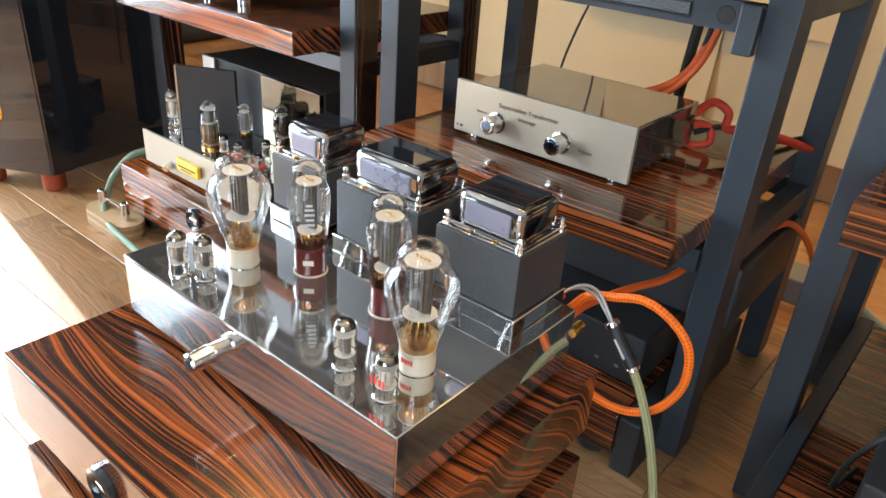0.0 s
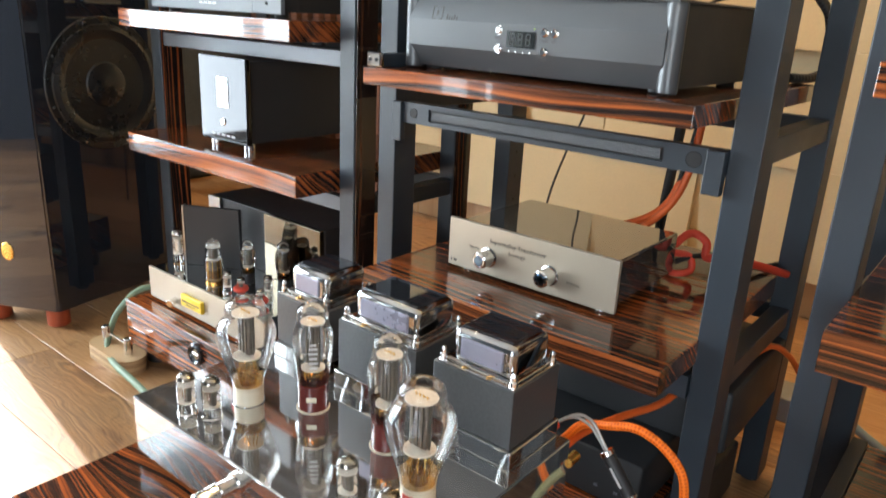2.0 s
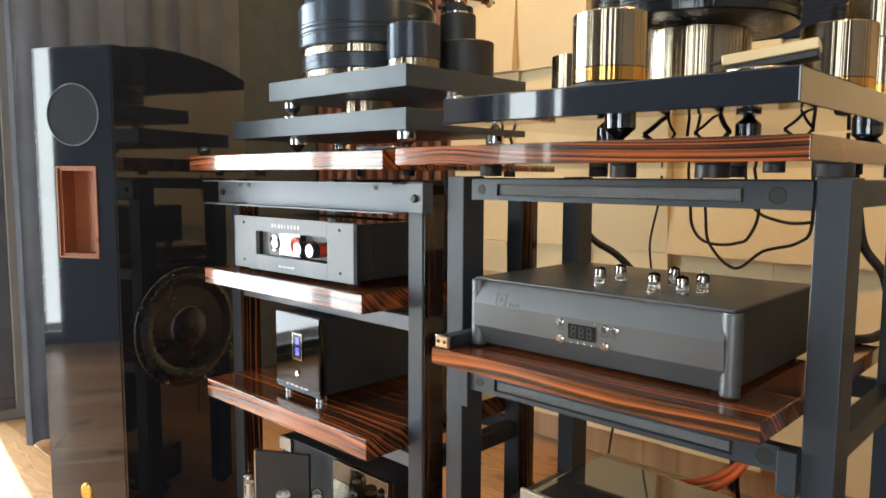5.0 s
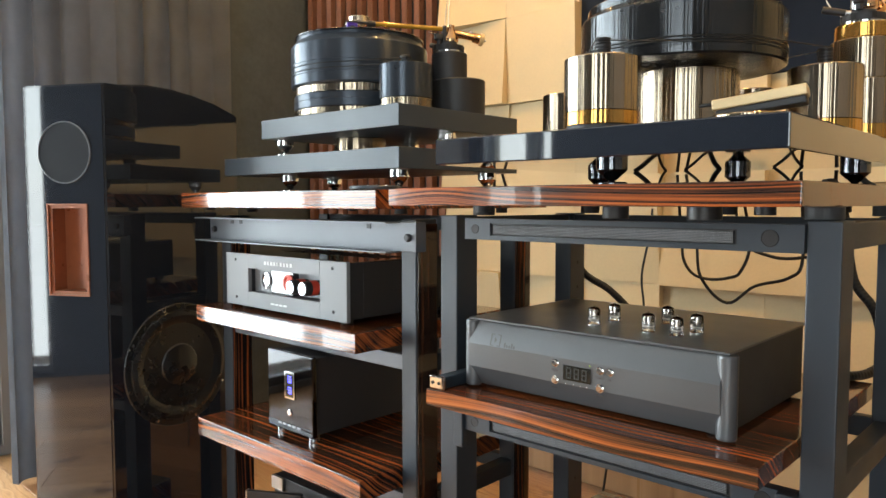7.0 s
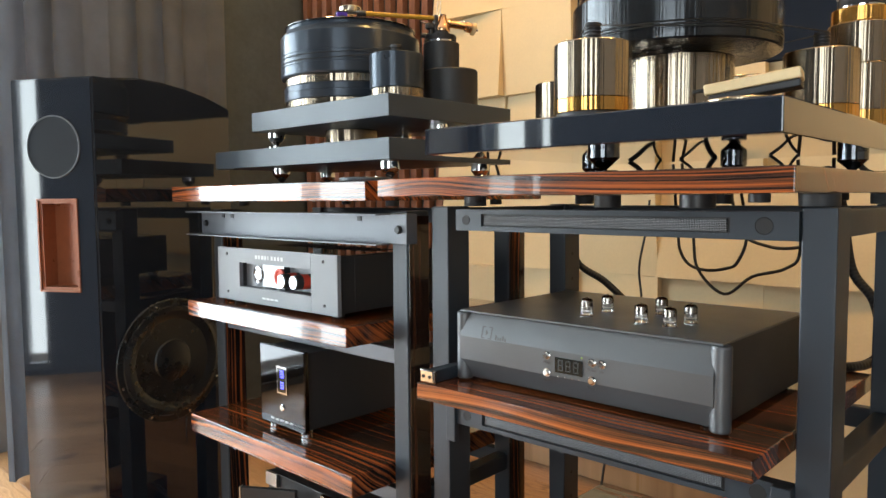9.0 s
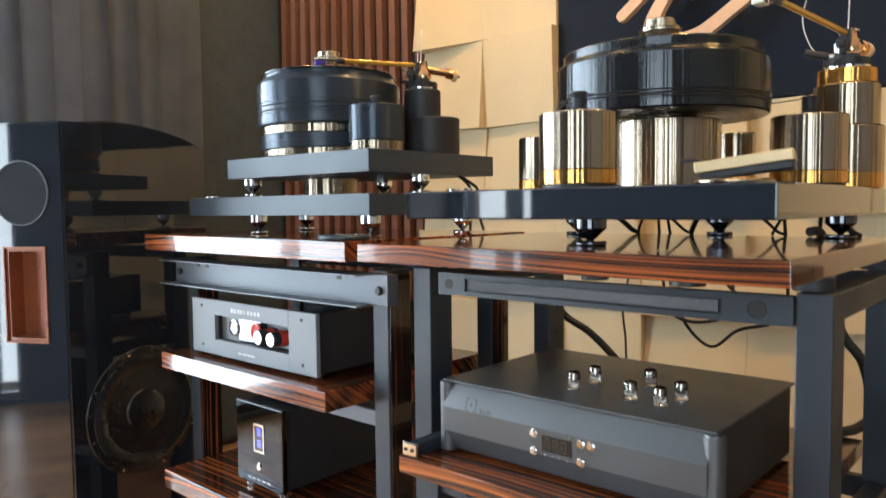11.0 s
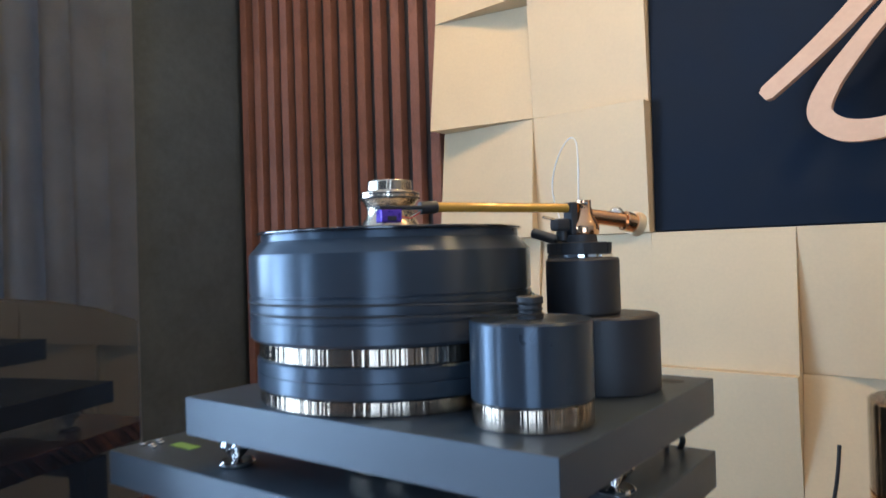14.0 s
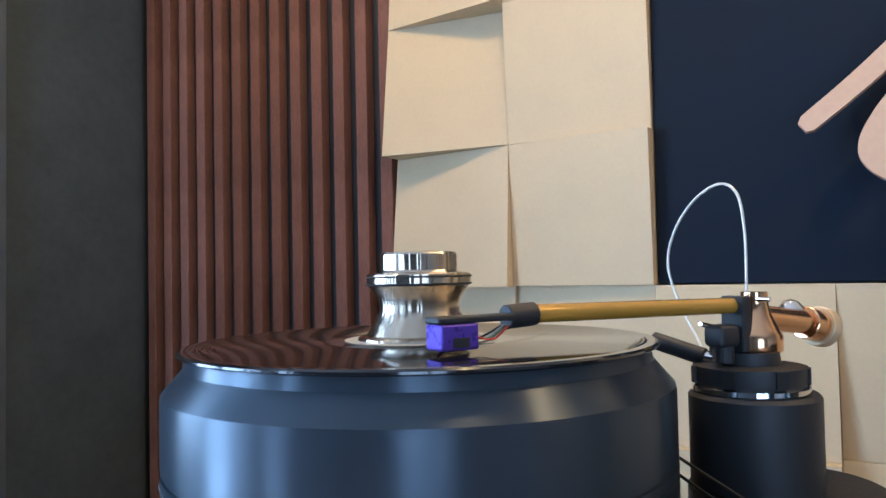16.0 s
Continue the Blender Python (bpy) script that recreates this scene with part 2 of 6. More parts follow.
M_RUST = worn("rust_red_foot", (0.34, 0.065, 0.025), 0.4, 0.2, 0, 0.15, 200, 0)
M_GOLD = worn("gold_plate", (0.83, 0.55, 0.16), 0.25, 1.0, 0, 0.08, 80, 0)
M_ROSE = worn("rose_gold", (0.78, 0.46, 0.24), 0.16, 1.0, 0, 0.06, 60, 0)
M_AMBER = worn("amber_lacquered_tube", (0.58, 0.33, 0.04), 0.22, 0.35, 0.6, 0.15, 60, 0, (1, 20, 20))
M_PURPLE = worn("violet_anodised", (0.11, 0.055, 0.42), 0.3, 0.5, 0, 0.15, 200, 0)
M_VINYL = material("record_vinyl", (0.008, 0.008, 0.009), 0.13, 0, 0.6)
M_RUBBER = worn("black_rubber", (0.010, 0.010, 0.010), 0.6, 0, 0, 0.2, 300, 0.1)
M_CONE = worn("speaker_cone", (0.010, 0.011, 0.012), 0.28, 0, 0.2, 0.25, 60, 0.1)
M_GRILLE = worn("grille_cloth", (0.022, 0.027, 0.033), 0.7, 0, 0, 0.2, 700, 0.3)
M_PLATTER = turned("satin_black_aluminium", (0.046, 0.060, 0.078), 0.33, 0.55)
M_PLINTH = worn("satin_black_plinth", (0.044, 0.058, 0.072), 0.38, 0.15, 0, 0.12, 900, 0.05)
M_BEECH = worn("layered_beech", (0.36, 0.22, 0.11), 0.5, 0, 0, 0.3, 60, 0.1, (1, 1, 9))
M_INK = material("dark_ink", (0.05, 0.045, 0.04), 0.5)
M_PALE_INK = material("pale_ink", (0.55, 0.56, 0.57), 0.5)
M_RED_INK = material("red_ink", (0.6, 0.05, 0.04), 0.5)
M_LETTER = worn("pale_wood_letter", (0.54, 0.36, 0.23), 0.55, 0, 0, 0.08, 90, 0.1)
# dark brown plaster lifted to blue-grey: veiling haze put into the base colour
M_COLUMN = worn("hazed_brown_plaster", (0.070, 0.089, 0.107), 0.9, 0, 0, 0.2, 40, 0.2)
M_LCD = material("dark_display", (0.012, 0.014, 0.013), 0.12, 0, 0.5)
M_CLEAR_WIRE = worn("clear_sleeved_wire", (0.42, 0.43, 0.42), 0.2, 0.3, 0.5, 0.2, 300, 0)
M_WHITE_BAR = worn("cream_aluminium", (0.74, 0.70, 0.60), 0.35, 0.3, 0, 0.06, 200, 0)
M_TAN_BAR = worn("pale_gold_aluminium", (0.66, 0.50, 0.28), 0.4, 0.3, 0, 0.06, 200, 0)
M_FACE = worn("silver_anodised_face", (0.19, 0.20, 0.215), 0.5, 0.1, 0, 0.06, 500, 0.05)
M_TINTED = material("bronze_tinted_mirror", (0.11, 0.09, 0.062), 0.06, 1.0)
M_MIRROR_BLACK = material("mirror_black", (0.036, 0.036, 0.038), 0.04, 1.0)
M_CHAMPAGNE = worn("champagne_aluminium", (0.43, 0.37, 0.29), 0.42, 0.5, 0, 0.06, 300, 0.06, (20, 1, 1))
M_SMOKE = material("smoked_gloss", (0.045, 0.038, 0.034), 0.05, 0.0, 1.0)
M_BLUE_STEEL = material("blue_steel", (0.12, 0.20, 0.30), 0.12, 1.0)
M_SEGMENT = material("unlit_segment", (0.035, 0.035, 0.034), 0.4)
M_GLOSS_PLATTER = turned("dark_platter_metal", (0.062, 0.066, 0.070), 0.24, 0.9, 0.35)
M_DARK_CHROME = material("dark_chrome", (0.11, 0.115, 0.125), 0.08, 1.0)
M_BRASS = turned("brass_band", (0.66, 0.36, 0.10), 0.18, 1.0, 0.75)
M_BELL = worn("chromed_cover", (0.42, 0.42, 0.43), 0.09, 1.0, 0, 0.15, 30, 0)
M_BLUE_GREY = worn("lilac_plate", (0.27, 0.27, 0.34), 0.3, 0.4, 0, 0.1, 100, 0)
M_MESH = mesh_metal("perforated_mesh")
M_YELLOW = worn("yellow_plate", (0.78, 0.55, 0.05), 0.35, 0.3, 0, 0.1, 100, 0)
M_ORANGE_RED = worn("orange_red_sleeve", (0.85, 0.13, 0.02), 0.45, 0, 0, 0.25, 600, 0.4)
M_OAK_PALE = worn("pale_beech", (0.48, 0.32, 0.17), 0.5, 0, 0, 0.2, 60, 0.1, (9, 1, 1))
M_CONCRETE = worn("pale_paving", (0.45, 0.43, 0.40), 0.8, 0, 0, 0.2, 20, 0.2)

# cloth, felt-like paint and raw wood shine less than the rest
for dull in (M_NAVY, M_GRILLE, M_SLAT, M_CURTAIN, M_COLUMN):
    dull.node_tree.nodes["Principled BSDF"].inputs["Specular IOR Level"].default_value = 0.15
M_CHROME_TOP = worn("dusty_polished_steel", (0.66, 0.66, 0.65), 0.05, 0.95, 0, 0.06, 60, 0)

# ---- building helpers ----
WORLD_OF = {}


def thing(name, at, label, category, group="", kind=""):
    ob = new(name)
    ob.empty_display_size = 0.05
    ob.matrix_basis = at if isinstance(at, Matrix) else Matrix.Translation(at)
    WORLD_OF[ob] = ob.matrix_basis.copy()
    return tagged(ob, label, category, group, kind)


def mesh_of(name, bm, mat, smooth=None):
    me = bpy.data.meshes.new(name)
    bm.normal_update()
    bm.to_mesh(me)
    bm.free()
    me.materials.append(mat)
    if smooth is not None:
        me.polygons.foreach_set("use_smooth", [True] * len(me.polygons))
        me.set_sharp_from_angle(angle=radians(smooth))
    return me


def part(name, bm, mat, parent=None, label="", smooth=18):
    """One mesh object, its shape given in world places, under a thing or under a part."""
    ob = new(name, mesh_of(name, bm, mat, smooth))
    if parent:
        ob.parent = parent
        ob.matrix_parent_inverse = WORLD_OF[parent].inverted()
    WORLD_OF[ob] = Matrix()
    return tagged(ob, label)


def box(x0, x1, y0, y1, z0, z1, bevel=0.0, segs=2, m=None):
    bm = bmesh.new()
    bmesh.ops.create_cube(bm, size=1, matrix=Matrix.Translation(((x0 + x1) / 2, (y0 + y1) / 2, (z0 + z1) / 2)) @ Matrix.Diagonal((x1 - x0, y1 - y0, z1 - z0, 1)))
    if bevel:
        bmesh.ops.bevel(bm, geom=bm.edges[:], offset=bevel, segments=segs, affect="EDGES", profile=0.5)
    if m:
        bmesh.ops.transform(bm, matrix=m, verts=bm.verts)
    return bm


def join(*bms):
    out = bms[0]
    for b in bms[1:]:
        me = bpy.data.meshes.new("tmp")
        b.to_mesh(me)
        b.free()
        out.from_mesh(me)
        bpy.data.meshes.remove(me)
    return out


def lathe(profile, cx=0.0, cy=0.0, segs=48, m=None):
    """A turned form from (radius, height) pairs, closed at the axis."""
    bm = bmesh.new()
    rings = []
    for r, z in profile:
        if r <= 1e-6:
            rings.append([bm.verts.new((cx, cy, z))])
        else:
            rings.append([bm.verts.new((cx + r * math.cos(2 * math.pi * i / segs), cy + r * math.sin(2 * math.pi * i / segs), z)) for i in range(segs)])
    for a, b in zip(rings, rings[1:]):
        for i in range(segs):
            j = (i + 1) % segs
            q = [a[i % len(a)], a[j % len(a)], b[j % len(b)], b[i % len(b)]]
            q = [v for n, v in enumerate(q) if v not in q[:n]]
            if len(q) > 2:
                bm.faces.new(q)
    for ring, flip in ((rings[0], True), (rings[-1], False)):
        if len(ring) > 1:
            bm.faces.new(ring[::-1] if flip else ring)
    if m:
        bmesh.ops.transform(bm, matrix=m, verts=bm.verts)
    bmesh.ops.recalc_face_normals(bm, faces=bm.faces)
    return bm


def tube(points, r, segs=8, closed=False, steps=6):
    """A round cord through the points, smoothly curved."""
    pts = [Vector(p) for p in points]
    path = []
    n = len(pts)
    for i in range(n - 1):
        p0, p1, p2, p3 = pts[max(i - 1, 0)], pts[i], pts[i + 1], pts[min(i + 2, n - 1)]
        for s in range(steps):
            t = s / steps
            path.append(0.5 * (2 * p1 + (p2 - p0) * t + (2 * p0 - 5 * p1 + 4 * p2 - p3) * t * t + (3 * p1 - p0 - 3 * p2 + p3) * t ** 3))
    path.append(pts[-1])
    bm = bmesh.new()
    rings, side = [], None
    for i, p in enumerate(path):
        d = (path[min(i + 1, len(path) - 1)] - path[max(i - 1, 0)]).normalized()
        if side is None:
            side = d.orthogonal().normalized()
        side = (side - d * side.dot(d)).normalized()
        up = d.cross(side)
        rings.append([bm.verts.new(p + (side * math.cos(a) + up * math.sin(a)) * r) for a in (2 * math.pi * k / segs for k in range(segs))])
    for a, b in zip(rings, rings[1:]):
        for k in range(segs):
            bm.faces.new((a[k], a[(k + 1) % segs], b[(k + 1) % segs], b[k]))
    bm.faces.new(rings[0][::-1])
    bm.faces.new(rings[-1])
    run, uv = [0.0], bm.loops.layers.uv.new("length_and_turn")
    for a, b in zip(path, path[1:]):
        run.append(run[-1] + (b - a).length)
    bm.faces.ensure_lookup_table()
    for i in range(len(rings) - 1):
        for k in range(segs):
            for loop, (ii, kk) in zip(bm.faces[i * segs + k].loops, ((i, k), (i, k + 1), (i + 1, k + 1), (i + 1, k))):
                loop[uv].uv = (run[ii], kk / segs)
    return bm


def plate(outline, depth, m=None, bevel=0.0):
    """A flat piece: an outline in x and y, raised by depth along z, then posed by m."""
    bm = bmesh.new()
    low = [bm.verts.new((x, y, 0)) for x, y in outline]
    f = bm.faces.new(low)
    up = bmesh.ops.extrude_face_region(bm, geom=[f])["geom"]
    bmesh.ops.translate(bm, vec=(0, 0, depth), verts=[v for v in up if isinstance(v, bmesh.types.BMVert)])
    if bevel:
        bmesh.ops.bevel(bm, geom=bm.edges[:], offset=bevel, segments=2, affect="EDGES")
    if m:
        bmesh.ops.transform(bm, matrix=m, verts=bm.verts)
    bmesh.ops.recalc_face_normals(bm, faces=bm.faces)
    return bm


def setting(name, bm, mat, label, category, smooth=18):
    return tagged(part(name, bm, mat, None, label, smooth), label, category, "", "structure")


# ---- the room ----
X0, X1, Y0, Y1, Z1 = -3.5, 3.2, -2.15, 2.40, 3.0
floor = setting("floor", box(X0, X1, Y0, Y1, -0.1, -0.006), M_BLACK, "oiled oak plank floor with open dark joints", "floor")
ceiling = setting("ceiling", box(X0, X1, Y0, Y1, Z1, Z1 + 0.12), M_CEILING, "plain light painted ceiling of the showroom", "ceiling")
wall_back = setting("wall_back", box(X0 - 0.2, X1 + 0.2, Y1, Y1 + 0.2, -0.1, Z1), M_WALL, "plain wall carrying cream relief panels and slats", "wall")
wall_right = setting("wall_right", box(X1, X1 + 0.2, Y0 - 0.2, Y1, -0.1, Z1), M_WALL, "plain painted side wall of the showroom", "wall")
# the opening from x 0 to 2 is added for the fill lamp
wall_front = setting("wall_front", join(*[box(a, b, Y0 - 0.2, Y0, c, d) for a, b, c, d in (
    (X0 - 0.2, -3.42, -0.1, Z1), (-2.78, 0.0, -0.1, Z1), (2.0, X1, -0.1, Z1), (-3.42, -2.78, 2.45, Z1), (0.0, 2.0, 2.45, Z1), (-3.42, -2.78, -0.1, 0.03), (0.0, 2.0, -0.1, 0.03))]),
    M_WALL_DARK, "dark painted wall opposite the racks with a glazed opening and an added fill-light opening", "wall")
wall_left = setting("wall_left", join(box(X0 - 0.2, X0, 0.95, Y1, -0.1, Z1), box(X0 - 0.2, X0, Y0, -1.75, -0.1, Z1),
                                      box(X0 - 0.2, X0, -1.75, 0.95, 2.55, Z1), box(X0 - 0.2, X0, -1.75, 0.95, -0.1, 0.04)), M_WALL,
                    "side wall with a tall glazed opening", "wall")


def words(text, size, m, mat, parent, name="lettering"):
    """Raised writing in the built-in font."""
    cu = bpy.data.curves.new("words", "FONT")
    cu.body, cu.size, cu.extrude, cu.align_x, cu.align_y = text, size, 0.0002, "CENTER", "CENTER"
    cu.resolution_u = 2
    tmp = bpy.data.objects.new("words", cu)
    scene.collection.objects.link(tmp)
    me = bpy.data.meshes.new_from_object(tmp.evaluated_get(bpy.context.evaluated_depsgraph_get()))
    bm = bmesh.new()
    bm.from_mesh(me)
    bmesh.ops.transform(bm, matrix=m, verts=bm.verts)
    bpy.data.objects.remove(tmp)
    bpy.data.meshes.remove(me)
    return part(name, bm, mat, parent)


def facing(x, y, z, spin=0):
    """The pose of writing on a front that faces -y."""
    return pose(x, y, z, 90, 0, spin)


def cyl(r, z0, z1, x, y, bevel=0.001, segs=32):
    b = min(bevel, r * 0.4, (z1 - z0) * 0.4)
    return lathe([(0, z0), (r - b, z0), (r, z0 + b), (r, z1 - b), (r - b, z1), (0, z1)], x, y, segs)


def rod(a, b, r, segs=16):
    """A straight round bar from a to b."""
    a, b = Vector(a), Vector(b)
    turn = (b - a).to_track_quat("Z", "Y").to_matrix().to_4x4()
    L = (b - a).length
    e = min(0.0006, r * 0.3)
    return lathe([(0, 0), (r - e, 0), (r, e), (r, L - e), (r - e, L), (0, L)], 0, 0, segs, Matrix.Translation(a) @ turn)


def cord(name, pts, r, mat, label, segs=8, category="cable"):
    t = thing(name, pts[0], label, category)
    part("sleeve", tube(pts, r, segs), mat, t, "", 80)
    return t


# ---- window, curtain, column ----
window = thing("window_1", (X0, -0.4, 0), "tall aluminium-framed glazing letting in daylight", "window", "", "structure")
for ya in (-1.75, -0.88, -0.01, 0.86):
    part("mullion", box(X0 - 0.09, X0 - 0.02, ya, ya + 0.09, 0.09, 2.5, 0.004), M_STEEL_GREY, window)
part("window_frame", join(box(X0 - 0.09, X0 - 0.02, -1.75, 0.95, 0.04, 0.09, 0.004), box(X0 - 0.09, X0 - 0.02, -1.75, 0.95, 2.5, 2.55, 0.004)), M_STEEL_GREY, window)
for ya in (-1.66, -0.79, 0.08):
    pane = part("pane", box(X0 - 0.06, X0 - 0.05, ya, ya + 0.78, 0.09, 2.5), M_PANE, window)
    pane.visible_shadow = False
# the second entry is made-up glazing around the fill lamp
for i, (xa, xb, xm) in enumerate(((-3.42, -2.78, -2.96), (0.0, 2.0, 1.0))):
    win = thing("window_%d" % (i + 2), (xa, Y0, 0), "steel-framed glazing in the dark wall opposite the racks, the right-hand one added for fill light", "window", "", "structure")
    part("window_frame", join(box(xa, xb, Y0 - 0.09, Y0 - 0.03, 0.03, 0.07), box(xa, xb, Y0 - 0.09, Y0 - 0.03, 2.41, 2.45), box(xa, xa + 0.03, Y0 - 0.09, Y0 - 0.03, 0.07, 2.41), box(xb - 0.03, xb, Y0 - 0.09, Y0 - 0.03, 0.07, 2.41)), M_STEEL_GREY, win)
    part("mullion", box(xm - 0.05, xm + 0.05, Y0 - 0.10, Y0 - 0.02, 0.07, 2.41, 0.003), M_STEEL_GREY, win)
    for pa, pb in ((xa + 0.03, xm - 0.05), (xm + 0.05, xb - 0.03)):
        pane = part("pane", box(pa, pb, Y0 - 0.065, Y0 - 0.055, 0.07, 2.41), M_PANE, win)
        pane.visible_shadow = False
part("ground", box(-40, 40, -40, 40, -0.3, -0.12), M_CONCRETE)
tagged(bpy.data.objects["ground"], "pale paving outside the glazing", "ground", "", "structure")


def curtain(name, y0, y1, x, z0, z1, folds, mat, label):
    bm = bmesh.new()
    n, rows = folds * 10, 10
    grid = []
    for j in range(rows + 1):
        f = j / rows
        row = []
        for i in range(n + 1):
            a = 2 * math.pi * folds * i / n
            amp = 0.020 + 0.010 * math.sin(i * 0.13) - 0.010 * f
            row.append(bm.verts.new((x + amp * math.sin(a + 0.35 * math.sin(3 * f + i * 0.05)) + 0.012 * math.sin(a * 0.37), y0 + (y1 - y0) * i / n + 0.014 * math.cos(a), z0 + (z1 - z0) * f)))
        grid.append(row)
    for a, b in zip(grid, grid[1:]):
        for i in range(n):
            bm.faces.new((a[i], a[i + 1], b[i + 1], b[i]))
    bmesh.ops.solidify(bm, geom=bm.faces[:], thickness=0.004)
    t = thing(name, (x, y0, z0), label, "curtain")
    part("cloth", bm, mat, t, "", 60)
    rail = part("curtain_rail", box(x - 0.02, x + 0.02, y0, y1, z1, Z1, 0.002), M_BLACK, t)
    return t


curtain("curtain", 0.84, 1.79, -3.06, 0.02, 2.9, 9, M_CURTAIN, "dark velvet curtain hanging in deep folds beside the window")
column = setting("column", box(-3.5, -3.19, 1.78, 2.40, -0.02, Z1 + 0.02, 0.10, 6), M_COLUMN, "dark brown plastered column in the corner", "column", 30)

# ---- the panelled wall ----
slats = thing("slat_panel", (-2.65, 2.395, 0), "walnut slats on a black felt backing along the wall", "wall panel", "", "structure")
part("backing", box(-3.19, -2.185, 2.352, 2.399, 0.0, 2.98), M_BLACK, slats)
slat_mesh = None
for i in range(13):
    xa = -2.226 - 0.0775 * i
    if slat_mesh is None:
        first = part("slat", box(xa, xa + 0.036, 2.318, 2.3518, 0.0, 2.98, 0.0015, 1), M_SLAT, slats)
        slat_mesh = first.data
    else:
        ob = new("slat", slat_mesh)
        ob.parent, ob.matrix_parent_inverse = slats, WORLD_OF[slats].inverted()
        ob.location = (-0.0775 * i, 0, 0)

board = thing("sign_board", (-0.6, 2.39, 1.47), "dark navy sign board with raised pale script strokes on the wall", "sign")
part("board", box(-1.508, 0.165, 2.310, 2.395, 1.472, 2.47, 0.002), M_NAVY, board)


def ribbon(points, widths, y, depth):
    """A brush-like stroke standing on the board, of changing width."""
    pts = [Vector((-0.419 + (x + 0.419) * 0.984, 0, 1.339 + (z - 1.339) * 0.984)) for x, z in points]
    path, wid = [], []
    for i in range(len(pts) - 1):
        p0, p1, p2, p3 = pts[max(i - 1, 0)], pts[i], pts[i + 1], pts[min(i + 2, len(pts) - 1)]
        for s in range(8):
            t = s / 8
            path.append(0.5 * (2 * p1 + (p2 - p0) * t + (2 * p0 - 5 * p1 + 4 * p2 - p3) * t * t + (3 * p1 - p0 - 3 * p2 + p3) * t ** 3))
            wid.append(widths[i] + (widths[i + 1] - widths[i]) * t)
    path.append(pts[-1])
    wid.append(widths[-1])
    left, right = [], []
    for i, p in enumerate(path):
        d = (path[min(i + 1, len(path) - 1)] - path[max(i - 1, 0)]).normalized()
        nrm = Vector((-d.z, 0, d.x))
        left.append(p + nrm * wid[i] / 2)
        right.append(p - nrm * wid[i] / 2)
    d0, d1 = (path[0] - path[1]).normalized(), (path[-1] - path[-2]).normalized()
    bm = bmesh.new()
    front = []
    rows = [(a, b) for a, b in zip(left, right)]
    rows.insert(0, (left[0] * 0.8 + right[0] * 0.2 + d0 * wid[0] * 0.35, left[0] * 0.2 + right[0] * 0.8 + d0 * wid[0] * 0.35))
    rows.append((left[-1] * 0.8 + right[-1] * 0.2 + d1 * wid[-1] * 0.35, left[-1] * 0.2 + right[-1] * 0.8 + d1 * wid[-1] * 0.35))
    vs = [(bm.verts.new((a.x, y, a.z)), bm.verts.new((b.x, y, b.z))) for a, b in rows]
    for (a, b), (c, e) in zip(vs, vs[1:]):
        bm.faces.new((a, b, e, c))
    up = bmesh.ops.extrude_face_region(bm, geom=bm.faces[:])["geom"]
    bmesh.ops.translate(bm, vec=(0, depth, 0), verts=[v for v in up if isinstance(v, bmesh.types.BMVert)])
    bmesh.ops.recalc_face_normals(bm, faces=bm.faces)
    return bm


part("stroke", ribbon([(-1.222, 1.768), (-1.14, 1.833), (-1.06, 1.905), (-0.97, 2.0), (-0.90, 2.10)], [0.034, 0.036, 0.038, 0.04, 0.03], 2.203, 0.025), M_LETTER, board)
part("stroke", ribbon([(-0.88, 2.06), (-0.955, 1.945), (-1.04, 1.845), (-1.10, 1.765), (-1.118, 1.705), (-1.065, 1.665), (-0.97, 1.672), (-0.88, 1.722), (-0.77, 1.80), (-0.68, 1.90), (-0.65, 2.0)],
                      [0.02, 0.03, 0.034, 0.042, 0.048, 0.046, 0.040, 0.038, 0.036, 0.03, 0.02], 2.203, 0.025), M_LETTER, board)
part("stroke", plate([(-0.985, 1.775), (-0.945, 1.790), (-0.918, 1.828), (-0.958, 1.812)], 0.025, Matrix(((1, 0, 0, 0), (0, 0, 1, 2.203), (0, 1, 0, 0), (0, 0, 0, 1)))), M_LETTER, board)
for px, pz in ((-1.14, 1.833), (-1.10, 1.75), (-0.88, 1.722), (-0.955, 1.80)):
    part("standoff", rod((px, 2.2275, pz), (px, 2.3105, pz), 0.006), M_BLACK, board)

baseboard = setting("baseboard", box(-2.18, X1, 2.372, 2.399, 0.001, 0.126, 0.002), M_OAK, "brown oak skirting below the relief panels", "skirting")

# ---- loudspeaker ----
SPK = Matrix(((0.877, -0.480, 0, -1.915), (0.480, 0.877, 0, 0.763), (0, 0, 1, 0), (0, 0, 0, 1)))
speaker = thing("floor_speaker", SPK @ Matrix.Translation((-0.12, 0.3, 0)), "tall gloss black floorstanding loudspeaker toed in beside the rack", "loudspeaker")


SIDE_DIR = (0.324, 0.946)  # run of the side panel, seen from the baffle


